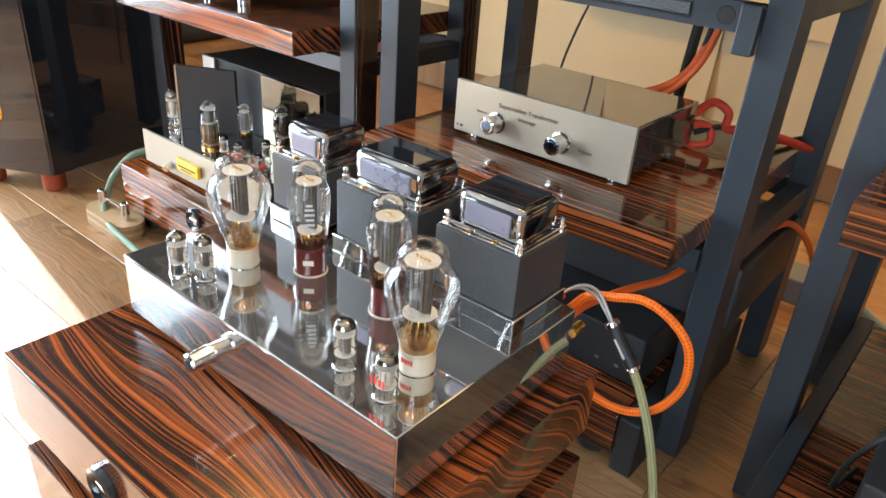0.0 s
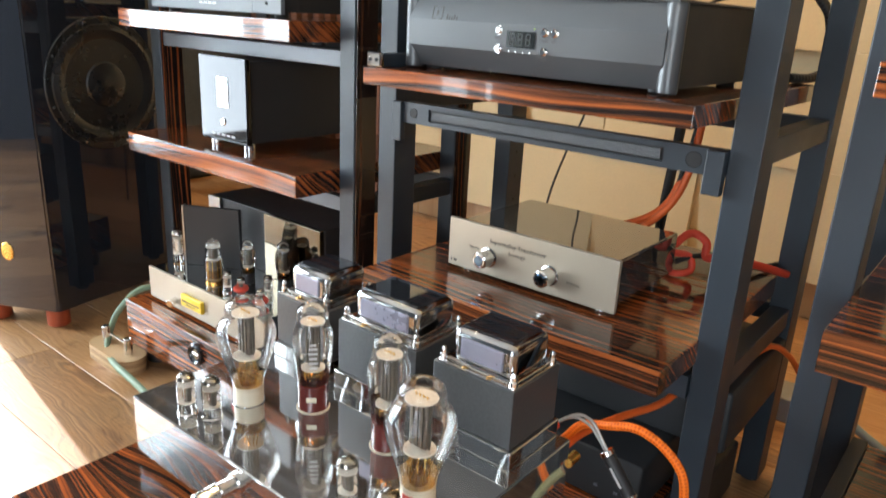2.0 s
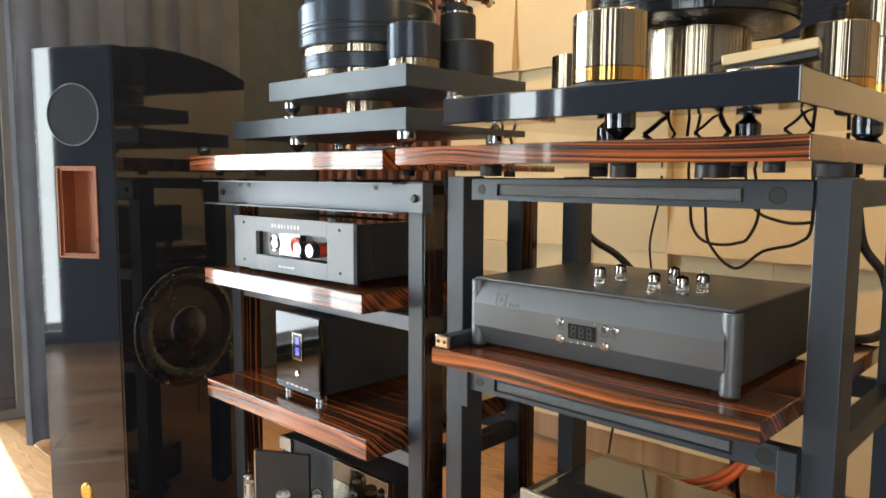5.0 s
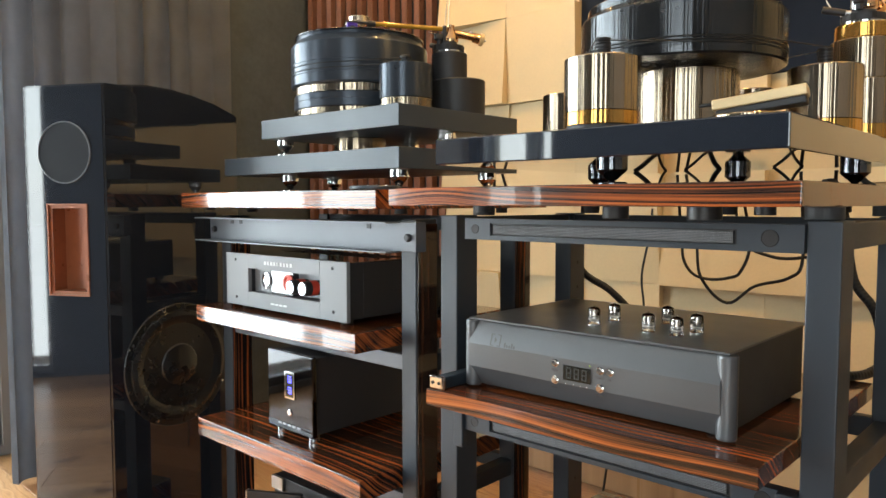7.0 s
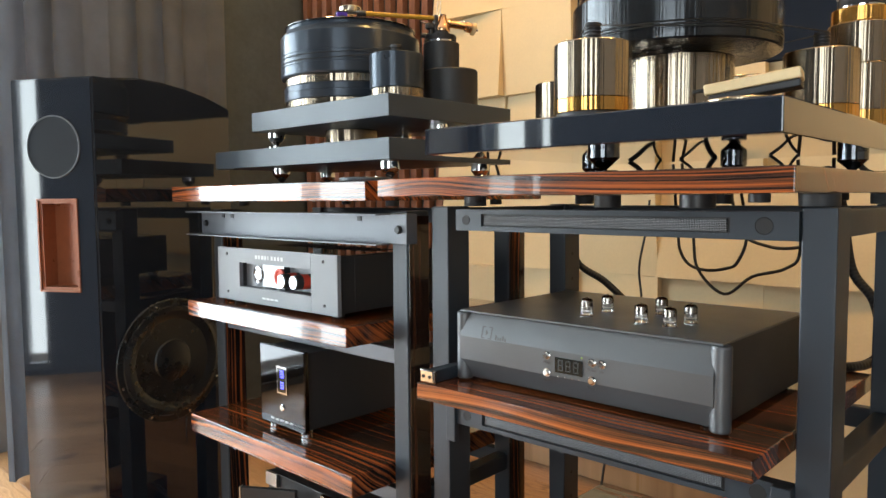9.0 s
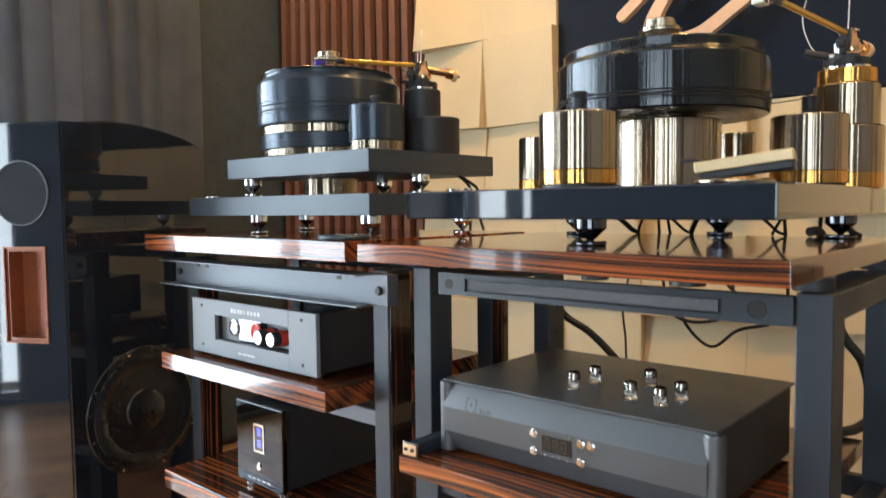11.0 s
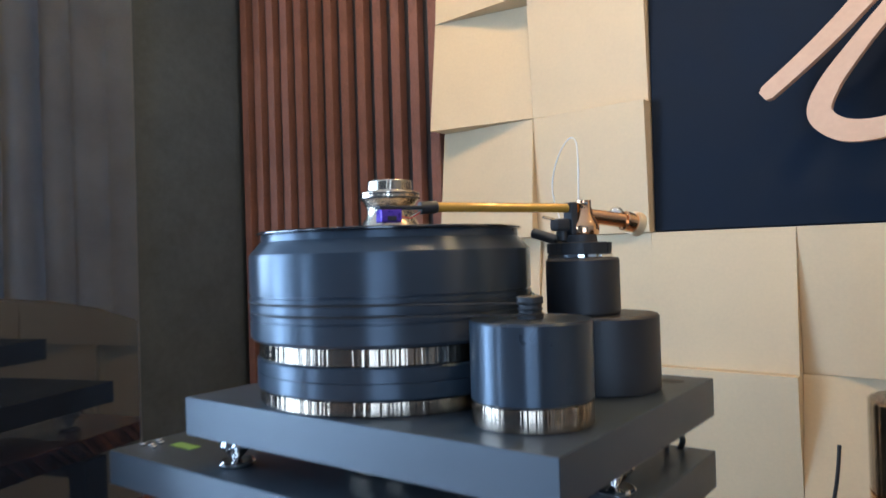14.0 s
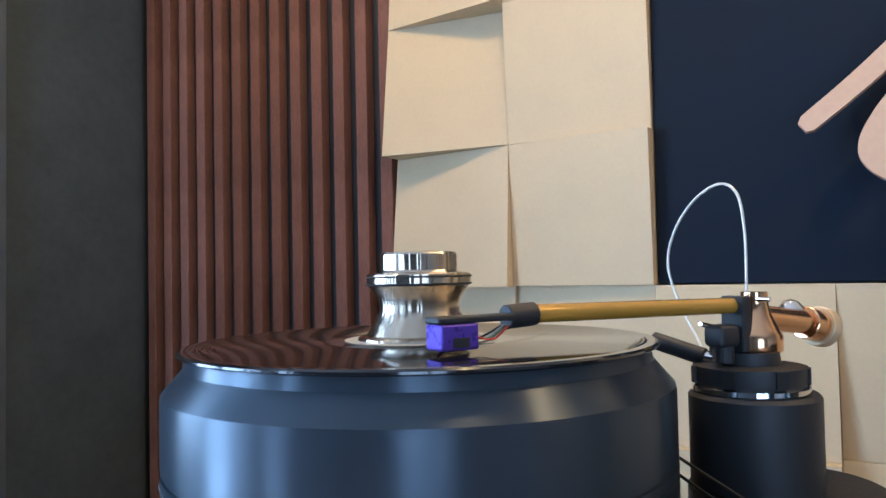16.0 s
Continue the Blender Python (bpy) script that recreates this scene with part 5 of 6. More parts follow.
part("case", box(-0.768, -0.468, 0.9742, 1.205, 0.443, 0.515, 0.003), M_SMOKE, line, "smoked glossy case")
for kx in (-0.691, -0.573):
    kn = part("knob", lathe([(0.0, 0.030), (0.011, 0.030), (0.0135, 0.028), (0.014, 0.025), (0.014, 0.004), (0.0165, 0.003), (0.0165, 0.0), (0, 0)], 0, 0, 36, pose(kx, 0.966, 0.470, 90, 0, 0)), M_CHROME, line, "chrome knob", 25)
    part("knob_mark", lathe([(0, 0.0312), (0.008, 0.031), (0.009, 0.0302)], 0, 0, 24, pose(kx, 0.966, 0.470, 90, 0, 0)), M_BLUE_STEEL, kn)
words("Supermalloy Transformer", 0.0105, facing(-0.637, 0.9656, 0.498), M_INK, lf)
words("linestage", 0.0095, facing(-0.637, 0.9656, 0.485), M_INK, lf)
words("Selector", 0.0065, facing(-0.722, 0.9656, 0.480), M_INK, lf)
words("Volume", 0.0075, facing(-0.532, 0.9656, 0.466), M_INK, lf)
for i in range(2):
    part("lettering", box(-0.771 + 0.006 * i, -0.7685 + 0.010 * i, 0.9655, 0.966, 0.446, 0.450), M_INK, lf)
for fx in (-0.745, -0.49):
    for fy in (0.985, 1.18):
        part("foot", cyl(0.009, 0.4302, 0.4432, fx, fy), M_CHROME, line)
for sx in (-0.76, -0.475):
    part("screw", cyl(0.004, 0.515, 0.5175, sx, 0.982, 0.001, 12), M_CHROME, line)

# ---- stands and valve amplifiers near the floor ----


def ring_knob(t, x, y, z, r):
    k2 = part("ring_knob", lathe([(r * 0.55, 0.002), (r * 0.62, 0.007), (r * 0.8, 0.010), (r * 0.95, 0.008), (r, 0.003), (r, 0.0), (r * 0.55, 0.0), (r * 0.55, 0.002)], 0, 0, 40, pose(x, y, z, 90, 0, 0)), M_GLOSS_BLACK, t, "round black ring pull", 40)
    part("knob_centre", lathe([(0, 0.004), (r * 0.46, 0.004), (r * 0.52, 0.002), (r * 0.52, 0.0)], 0, 0, 32, pose(x, y, z, 90, 0, 0)), M_BRUSHED, k2)
    part("knob_bar", box(x - r * 0.45, x + r * 0.45, y - 0.006, y - 0.0035, z - r * 0.09, z + r * 0.09, 0.0005, 1), M_CHROME, k2)


def stand(x0, x1, y0, y1, layers, knob, label, mat):
    t = thing("equipment_stand", (x0, y0, 0), label, "stand")
    for i, (z0, z1) in enumerate(layers):
        part("slab", box(x0, x1, y0, y1, z0, z1, 0.0018), mat, t)
        if i + 1 < len(layers):
            part("spacer", box(x0 + 0.025, x1 - 0.025, y0 + 0.025, y1 - 0.025, z1 + 0.0002, layers[i + 1][0] - 0.0002), M_BLACK, t)
    for fx in (x0 + 0.05, x1 - 0.05):
        for fy in (y0 + 0.05, y1 - 0.05):
            part("foot", lathe([(0, 0), (0.028, 0), (0.03, 0.004), (0.03, layers[0][0] - 0.0003), (0, layers[0][0] - 0.0003)], fx, fy, 28), M_BLACK, t)
    for kx, kz, r in knob:
        ring_knob(t, kx, y0, kz, r)
    return t


stand(-0.842, -0.342, 0.263, 0.724, ((0.045, 0.170), (0.216, 0.307)), ((-0.622, 0.262, 0.025),), "low two-tier stand in figured gloss ebony on the floor", M_EBONY_FIGURED)
stand(-1.640, -1.100, 0.810, 1.24, ((0.045, 0.158),), ((-1.338, 0.118, 0.026),), "low ebony-veneered equipment stand inside the rack", M_EBONY)
stand(-0.86, -0.372, 0.90, 1.34, ((0.035, 0.108),), (), "low ebony equipment stand under the rack shelves", M_EBONY)


def power_tube(t, x, y, z, kind, base_mat, mark=None, glass=None, size=1.0):
    """Large glass valve: kind 'pear' or 'bottle'."""
    if kind == "pear":
        prof = [(0.0182, 0.020), (0.0192, 0.030), (0.0228, 0.042), (0.0280, 0.058), (0.0328, 0.073), (0.0352, 0.084), (0.0355, 0.091), (0.0335, 0.099), (0.0285, 0.107), (0.0250, 0.112), (0.0238, 0.117), (0.0236, 0.122), (0.0215, 0.128), (0.016, 0.1325), (0.009, 0.1347), (0, 0.1352)]
        br, bh = 0.0178, 0.0225
    else:
        prof = [(0.0186, 0.030), (0.0190, 0.036), (0.0200, 0.050), (0.0222, 0.066), (0.0236, 0.086), (0.0234, 0.098), (0.0208, 0.106), (0.0190, 0.110), (0.0188, 0.120), (0.0172, 0.128), (0.0115, 0.133), (0, 0.1350)]
        br, bh = 0.0183, 0.033
    k = size
    br, bh = br * k, bh * k
    v = part("valve", lathe([(r * k, z + h * k) for r, h in prof], x, y, 40), glass or M_GLASS, t, "large pear-shaped glass valve" if kind == "pear" else "tall bottle-shaped glass valve", 50)
    v.visible_shadow = False
    base = part("valve_base", lathe([(0, z + 0.0005), (br * 1.02, z + 0.0005), (br * 1.02, z + 0.004), (br, z + 0.005), (br, z + bh), (br * 0.95, z + bh + 0.001), (0, z + bh + 0.001)], x, y, 36), base_mat, v, "", 25)
    ring_mat = M_CERAMIC if base_mat is M_MAROON else M_CHROME
    part("socket_ring", lathe([(br * 1.03, z + 0.0002), (br * 1.10, z + 0.0002), (br * 1.10, z + 0.0010), (br * 1.03, z + 0.0014)], x, y, 36), ring_mat, v)
    a = (0.0112 if kind == "pear" else 0.0098) * k
    z0, z1 = ((0.064, 0.112) if kind == "pear" else (0.056, 0.108))
    z0, z1 = z0 * k, z1 * k
    flat = join(box(x - a, x + a, y - a * 0.42, y + a * 0.42, z + z0, z + z1, 0.0025 * k, 2), *[box(x + i * a * 0.55 - 0.0012 * k, x + i * a * 0.55 + 0.0012 * k, y - a * 0.58, y + a * 0.58, z + z0 + 0.002 * k, z + z1 - 0.002 * k) for i in (-1, 0, 1)],
                *[box(x - a * 1.12, x - a * 0.98, y - 0.0006, y + 0.0006, z + z0, z + z1), box(x + a * 0.98, x + a * 1.12, y - 0.0006, y + 0.0006, z + z0, z + z1)])
    part("anode", flat, M_ANODE, v, "grey ribbed anode")
    for zz, r2 in ((z0 - 0.004 * k, a * 1.45), (z1 + 0.003 * k, a * 1.45)):
        part("mica_disc", lathe([(0, z + zz), (r2, z + zz), (r2, z + zz + 0.0012 * k), (0, z + zz + 0.0012 * k)], x, y, 28), M_MICA, v, "pale mica spacer")
    part("stem", lathe([(0, z + bh + 0.001), (br * 0.55, z + bh + 0.001), (br * 0.50, z + bh + 0.010 * k), (br * 0.22, z + bh + 0.017 * k), (0, z + bh + 0.018 * k)], x, y, 20), M_AMBER_GLASS, v, "clear stem press", 40)
    low = [(br * 0.955, z + bh + 0.001), (br * 0.985, z + bh + 0.006 * k), (br * (1.06 if kind == "pear" else 1.0), z + bh + 0.014 * k)]
    flash = part("getter_flash", lathe(low, x, y, 36), M_AMBER_GLASS, v, "amber flash inside the neck", 50)
    flash.visible_shadow = False
    for i in range(9):
        an = i * 2 * math.pi / 9 + 0.3
        c, sn = math.cos(an), math.sin(an)
        part("support_wire", tube([(x + br * 0.50 * c, y + br * 0.50 * sn, z + bh + 0.003 * k), (x + br * 0.66 * c, y + br * 0.62 * sn, z + bh + 0.014 * k), (x + a * 0.9 * c, y + a * 0.45 * sn, z + z0 - 0.003 * k)], 0.0006 * k, 5, steps=3), M_GOLD, v)
    for i in (-1.5, -0.5, 0.5, 1.5):
        part("filament_hook", tube([(x + i * a * 0.42, y, z + z1 + 0.004 * k), (x + i * a * 0.42, y - 0.001, z + z1 + 0.008 * k), (x + i * a * 0.42 + 0.0018, y, z + z1 + 0.0055 * k)], 0.0006 * k, 5, steps=3), M_GOLD, v)
    for i in (-1, 1):
        part("filament", rod((x + i * a * 0.35, y - a * 0.50, z + z0 - 0.011 * k), (x + i * a * 0.35, y - a * 0.50, z + z0 - 0.005 * k), 0.0006, 6), M_FILAMENT, v)
    if mark is M_RED_INK:
        for i in range(5):
            an = math.radians(258 + 9 * i)
            part("lettering", box(-0.0011, 0.0011, -0.0003, 0.0003, -0.0022 if i % 2 else -0.0030, 0.0022, 0, 1, Matrix.Translation((x + (br + 0.0004) * math.cos(an), y + (br + 0.0004) * math.sin(an), z + bh * 0.66)) @ pose(0, 0, 0, 0, 0, math.degrees(an) + 90)), mark, base)
    if mark is M_PALE_INK:
        label_at = math.radians(312)
        part("paper_tag", box(-0.006, 0.006, -0.0003, 0.0003, -0.003, 0.003, 0, 1, Matrix.Translation((x + (br + 0.0004) * math.cos(label_at), y + (br + 0.0004) * math.sin(label_at), z + bh * 0.55)) @ pose(0, 0, 0, 0, 0, 42)), M_CERAMIC, base)
        for hz, wide in ((0.092, 0.007), (0.087, 0.010), (0.081, 0.011), (0.075, 0.009), (0.069, 0.011), (0.063, 0.009)):
            part("printed_mark", box(-wide / 2, wide / 2, -0.0003, 0.0003, -0.0012, 0.0012, 0, 1, Matrix.Translation((x + 0.0240 * math.cos(math.radians(320)), y + 0.0240 * math.sin(math.radians(320)), z + hz)) @ pose(0, 0, 0, 0, 0, 50)), M_PALE_INK, v)
    return v


def stepped_tube(t, x, y, z, r, h):
    """Fat stepped valve with three pips on its crown."""
    v = part("valve", lathe([(r * 0.95, z + 0.006), (r, z + 0.009), (r, z + h * 0.52), (r * 0.93, z + h * 0.57), (r * 0.84, z + h * 0.60), (r * 0.84, z + h * 0.84), (r * 0.72, z + h * 0.90), (0, z + h * 0.93)], x, y, 32), M_GLASS, t, "fat stepped glass valve with a golden inside", 40)
    v.visible_shadow = False
    part("valve_base", lathe([(0, z + 0.0002), (r * 1.05, z + 0.0002), (r * 1.05, z + 0.004), (r * 0.9, z + 0.0065), (0, z + 0.0065)], x, y, 28), M_BRASS, v)
    part("anode", join(cyl(r * 0.62, z + h * 0.10, z + h * 0.52, x, y, 0.001, 20), cyl(r * 0.5, z + h * 0.56, z + h * 0.80, x, y, 0.001, 20)), M_ANODE, v)
    for f in (0.07, 0.54, 0.83):
        part("mica_disc", lathe([(0, z + h * f), (r * 0.8, z + h * f), (r * 0.8, z + h * (f + 0.012)), (0, z + h * (f + 0.012))], x, y, 20), M_MICA, v)
    flash = part("getter_flash", lathe([(r * 0.96, z + 0.008), (r * 0.96, z + h * 0.30)], x, y, 28), M_AMBER_GLASS, v, "", 50)
    flash.visible_shadow = False
    for i in range(8):
        an = i * math.pi / 4
        part("support_wire", rod((x + r * 0.72 * math.cos(an), y + r * 0.72 * math.sin(an), z + 0.006), (x + r * 0.72 * math.cos(an), y + r * 0.72 * math.sin(an), z + h * 0.54), 0.0007, 5), M_GOLD, v)
    for i in range(3):
        an = i * 2 * math.pi / 3 + 0.5
        part("pip", lathe([(r * 0.16, z + h * 0.88), (r * 0.15, z + h * 0.96), (0, z + h)], x + r * 0.45 * math.cos(an), y + r * 0.45 * math.sin(an), 10), M_GLASS, v, "", 50)
    return v


def transformer(t, x0, x1, y0, y1, z):
    """Enamelled transformer block on a chrome plinth, under a chrome-edged bell cover."""
    b = part("transformer", box(x0, x1, y0, y1, z + 0.022, z + 0.091, 0.0012), M_PAINT_GREY, t, "dark grey enamelled transformer block")
    part("chrome_plinth", box(x0 - 0.004, x1 + 0.004, y0 - 0.004, y1 + 0.004, z + 0.0003, z + 0.0217, 0.0015), M_CHROME, b)
    part("top_flange", box(x0 + 0.002, x1 - 0.002, y0 + 0.002, y1 - 0.002, z + 0.0912, z + 0.0935, 0.0008), M_CHROME, b)
    cover = part("bell_cover", box(x0 + 0.016, x1 - 0.008, y0 + 0.010, y1 - 0.010, z + 0.0936, z + 0.134, 0.010, 4), M_BELL, b, "chromed bell cover with a black top", 40)
    part("cover_top", box(x0 + 0.024, x1 - 0.016, y0 + 0.018, y1 - 0.018, z + 0.1338, z + 0.1358, 0.001), M_GLOSS_BLACK, cover, "gloss black top panel")
    part("cover_lip", box(x0 + 0.012, x1 - 0.004, y0 + 0.007, y1 - 0.007, z + 0.0936, z + 0.098, 0.0015), M_CHROME, cover)
    part("plate_window", box(x0 + 0.030, x1 - 0.022, y0 + 0.0085, y0 + 0.0105, z + 0.103, z + 0.126, 0.002, 2), M_BLUE_GREY, cover, "pale lilac nameplate")
    for fx in (x0 + 0.008, x1 - 0.006):
        for fy in (y0 + 0.008, y1 - 0.008):
            s2 = part("stud", lathe([(0, z + 0.0935), (0.0048, z + 0.0935), (0.0048, z + 0.099), (0.0036, z + 0.100), (0.0036, z + 0.105), (0.002, z + 0.108), (0, z + 0.109)], fx, fy, 14), M_CHROME, b)
    for fx in (x0 + 0.04, x1 - 0.035):
        part("rivet", lathe([(0, z + 0.0965), (0.0025, z + 0.0955), (0.0032, z + 0.0935)], fx, y0 + 0.0045, 12), M_BRASS, b)


amp = thing("valve_amplifier", (-0.59, 0.54, 0.307), "mirror-polished valve amplifier with glass valves and three transformers", "amplifier")
AZ = 0.395
chassis = part("chassis", box(-0.808, -0.368, 0.400, 0.690, 0.3195, AZ, 0.0018), M_CHROME_TOP, amp, "mirror-polished steel chassis")
for fx in (-0.78, -0.40):
    for fy in (0.43, 0.66):
        part("foot", cyl(0.018, 0.3072, 0.3193, fx, fy), M_BLACK, amp)
for x0, x1 in ((-0.497, -0.389), (-0.652, -0.523), (-0.773, -0.677)):
    transformer(amp, x0, x1, 0.592, 0.684, AZ)
power_tube(amp, -0.700, 0.490, AZ, "pear", M_CERAMIC)
power_tube(amp, -0.424, 0.487, AZ, "pear", M_CERAMIC, M_RED_INK)
power_tube(amp, -0.634, 0.535, AZ, "bottle", M_MAROON, M_PALE_INK)
power_tube(amp, -0.513, 0.537, AZ, "bottle", M_MAROON)
for tx, ty, hh in ((-0.727, 0.424, 0.056), (-0.698, 0.438, 0.057), (-0.472, 0.438, 0.057)):
    small_tube(amp, tx, ty, AZ, 0.0108, hh, None, None, 0.80)
vm = small_tube(amp, -0.414, 0.434, AZ, 0.0112, 0.050, None, M_MICA, 0.80)
for i in range(4):
    part("lettering", box(-0.4225 + 0.005 * i, -0.4195 + 0.005 * i, 0.4222, 0.4226, AZ + 0.018, AZ + 0.026), M_RED_INK, vm)
sw = part("switch_lever", lathe([(0, 0.050), (0.0085, 0.050), (0.0105, 0.048), (0.0108, 0.024), (0.0095, 0.022), (0.0095, 0.004), (0.0125, 0.003), (0.0125, 0.0), (0, 0)], 0, 0, 32, pose(-0.600, 0.400, 0.374, 90, 0, 0)), M_CHROME, amp, "chrome switch barrel", 25)
part("switch_tip", lathe([(0, 0.0515), (0.005, 0.0513), (0.006, 0.0502)], 0, 0, 20, pose(-0.600, 0.400, 0.374, 90, 0, 0)), M_BLACK, sw)
for i, zc in enumerate((0.352, 0.362)):
    part("terminal", rod((-0.42 + 0.05 * i, 0.690, zc), (-0.42 + 0.05 * i, 0.712, zc), 0.007, 16), M_GOLD, amp)

# valve amplifier inside the rack
fa = thing("valve_amplifier", (-1.38, 1.0, 0.158), "chrome valve amplifier with a yellow badge and upright black screens", "amplifier")
FZ = 0.240
part("chassis", box(-1.600, -1.160, 0.863, 1.19, 0.168, FZ, 0.002), M_CHROME, fa, "polished chassis")
part("faceplate", box(-1.602, -1.158, 0.856, 0.8628, 0.166, FZ + 0.002, 0.001), M_CHAMPAGNE, fa, "pale metal front")
bd = part("badge", box(-1.452, -1.372, 0.846, 0.8558, 0.188, 0.216, 0.002), M_YELLOW, fa, "yellow badge")
part("lettering", box(-1.445, -1.380, 0.8454, 0.846, 0.200, 0.2035), M_INK, bd)
part("lettering", box(-1.435, -1.395, 0.8454, 0.846, 0.194, 0.1965), M_INK, bd)
part("volume_lever", rod((-1.49, 0.856, 0.186), (-1.478, 0.832, 0.186), 0.008, 20), M_CHROME, fa)
for fx in (-1.57, -1.19):
    for fy in (0.89, 1.16):
        part("foot", cyl(0.015, 0.1582, 0.168, fx, fy), M_BLACK, fa)
part("transformer_cover", box(-1.592, -1.168, 1.03, 1.18, FZ + 0.0003, 0.392, 0.002), M_BLACK, fa, "tall black transformer cover")
SCREEN = Matrix.Translation((-1.555, 0.928, 0)) @ pose(0, 0, 0, 0, 0, 30)
part("screen", box(0, 0.140, 0, 0.012, FZ + 0.0003, 0.388, 0.001, 2, SCREEN), M_BLACK, fa, "upright black screen with a bright edge")
part("screen_edge", box(-0.0032, -0.0002, -0.001, 0.0128, FZ + 0.0003, 0.388, 0, 1, SCREEN), M_ALU, fa)
part("mirror_plate", box(-1.365, -1.172, 1.018, 1.0298, FZ + 0.0003, 0.392, 0.001), M_TINTED, fa, "mirror-finish panel")
part("panel_trim", box(-1.592, -1.545, 1.022, 1.0298, 0.36, 0.392), M_ALU, fa)
small_tube(fa, -1.575, 0.920, FZ, 0.0130, 0.095, M_BRASS, M_MICA)
small_tube(fa, -1.336, 0.893, FZ, 0.0100, 0.054)
small_tube(fa, -1.256, 0.942, FZ, 0.0100, 0.054)
stepped_tube(fa, -1.408, 0.908, FZ, 0.0205, 0.104)
for tx, ty in ((-1.309, 0.909), (-1.223, 0.897)):
    v2 = small_tube(fa, tx, ty, FZ, 0.0095, 0.042)
    part("damper_ring", lathe([(0.0098, FZ + 0.008), (0.0160, FZ + 0.009), (0.0170, FZ + 0.0125), (0.0160, FZ + 0.016), (0.0098, FZ + 0.017)], tx, ty, 28), M_RED, v2, "red damper ring", 40)
power_tube(fa, -1.351, 0.960, FZ, "bottle", M_BLACK, None, None, 0.76)
power_tube(fa, -1.262, 0.992, FZ, "bottle", M_BLACK, None, M_SMOKED_GLASS, 0.84)

# ---- small things on the floor ----
ft = thing("cable_rest", (-1.65, 0.785, 0), "layered beech block with two upright steel pins on the floor", "cable rest")


def pill(x0, x1, y, r, z0, z1):
    out = [(x0 + r * math.cos(a), r * math.sin(a)) for a in (math.pi / 2 + math.pi * i / 12 for i in range(13))]
    out += [(x1 + r * math.cos(a), r * math.sin(a)) for a in (-math.pi / 2 + math.pi * i / 12 for i in range(13))]
    return plate(out, z1 - z0, Matrix.Translation((0, y, z0)))


for i in range(4):
    part("layer", pill(-1.70, -1.585, 0.780, 0.038 - 0.0006 * (i % 2), 0.0002 + 0.0092 * i, 0.0092 * (i + 1)), M_BEECH if i % 2 == 0 else M_OAK_PALE, ft, "", 25)
for pxx in (-1.695, -1.59):
    part("pin", cyl(0.0095, 0.0369, 0.079, pxx, 0.782, 0.002, 24), M_CHROME, ft)
part("pin_link", box(-1.69, -1.595, 0.7805, 0.7835, 0.060, 0.064), M_CHROME, ft)

# boxes behind the loop of cable
mono = thing("power_amplifier", (-0.6, 1.1, 0.108), "matt black power amplifier standing on a low ebony stand", "amplifier")
part("case", box(-0.84, -0.378, 0.965, 1.30, 0.120, 0.208, 0.006, 3), M_BLACK, mono)
part("case_upper", box(-0.80, -0.30, 1.085, 1.40, 0.2082, 0.318, 0.008, 3), M_BLACK, mono)
for fx in (-0.80, -0.42):
    for fy in (1.0, 1.26):
        part("foot", cyl(0.016, 0.1082, 0.1215, fx, fy), M_BLACK, mono)
for i in range(2):
    part("mark", box(-0.455 + 0.035 * i, -0.448 + 0.035 * i, 0.9643, 0.9652, 0.142, 0.147), M_STEEL_GREY, mono)
endblock = part("end_block", box(-0.3715, -0.335, 0.905, 1.33, 0.002, 0.105, 0.004), M_BLACK)
tagged(endblock, "black steel end block beside the ebony stand", "block")

# lowest board and amplifier of the third rack
low = thing("rack_shelf", (-0.16, 0.80, 0.10), "gloss ebony board in a black frame near the floor", "shelf", "ebony rack shelves")
part("board", box(-0.135, 0.45, 0.62, 1.36, 0.142, 0.172, 0.0016), M_EBONY, low)
part("edge_bar", box(-0.160, -0.1355, 0.60, 1.36, 0.138, 0.180, 0.002), M_STEEL_BLACK, low)
for fx in (-0.10, 0.40):
    for fy in (0.68, 1.30):
        part("leg", box(fx - 0.02, fx + 0.02, fy - 0.02, fy + 0.02, 0.0, 0.1418, 0.002), M_STEEL_BLACK, low)
lowamp = thing("power_amplifier", (0.1, 0.9, 0.172), "black amplifier with a chrome front strip on the low board", "amplifier")
part("case", box(-0.06, 0.36, 0.76, 1.20, 0.180, 0.30, 0.006, 3), M_BLACK, lowamp)
part("chrome_strip", box(-0.055, 0.355, 0.752, 0.7598, 0.186, 0.262, 0.002), M_CHROME, lowamp)
for fx in (-0.02, 0.32):
    for fy in (0.80, 1.16):
        part("foot", cyl(0.015, 0.1722, 0.182, fx, fy), M_BLACK, lowamp)

# ---- cables ----
cord("orange_cable", [(-0.42, 0.708, 0.352), (-0.415, 0.76, 0.340), (-0.409, 0.80, 0.347), (-0.371, 0.80, 0.362), (-0.335, 0.80, 0.373), (-0.300, 0.80, 0.364), (-0.273, 0.80, 0.341), (-0.264, 0.80, 0.308), (-0.268, 0.80, 0.272), (-0.290, 0.80, 0.232), (-0.324, 0.80, 0.209), (-0.370, 0.805, 0.200), (-0.44, 0.82, 0.20), (-0.55, 0.84, 0.16), (-0.62, 0.86, 0.02)], 0.0058, M_ORANGE, "thick orange braided cable bent into a loop", 12)
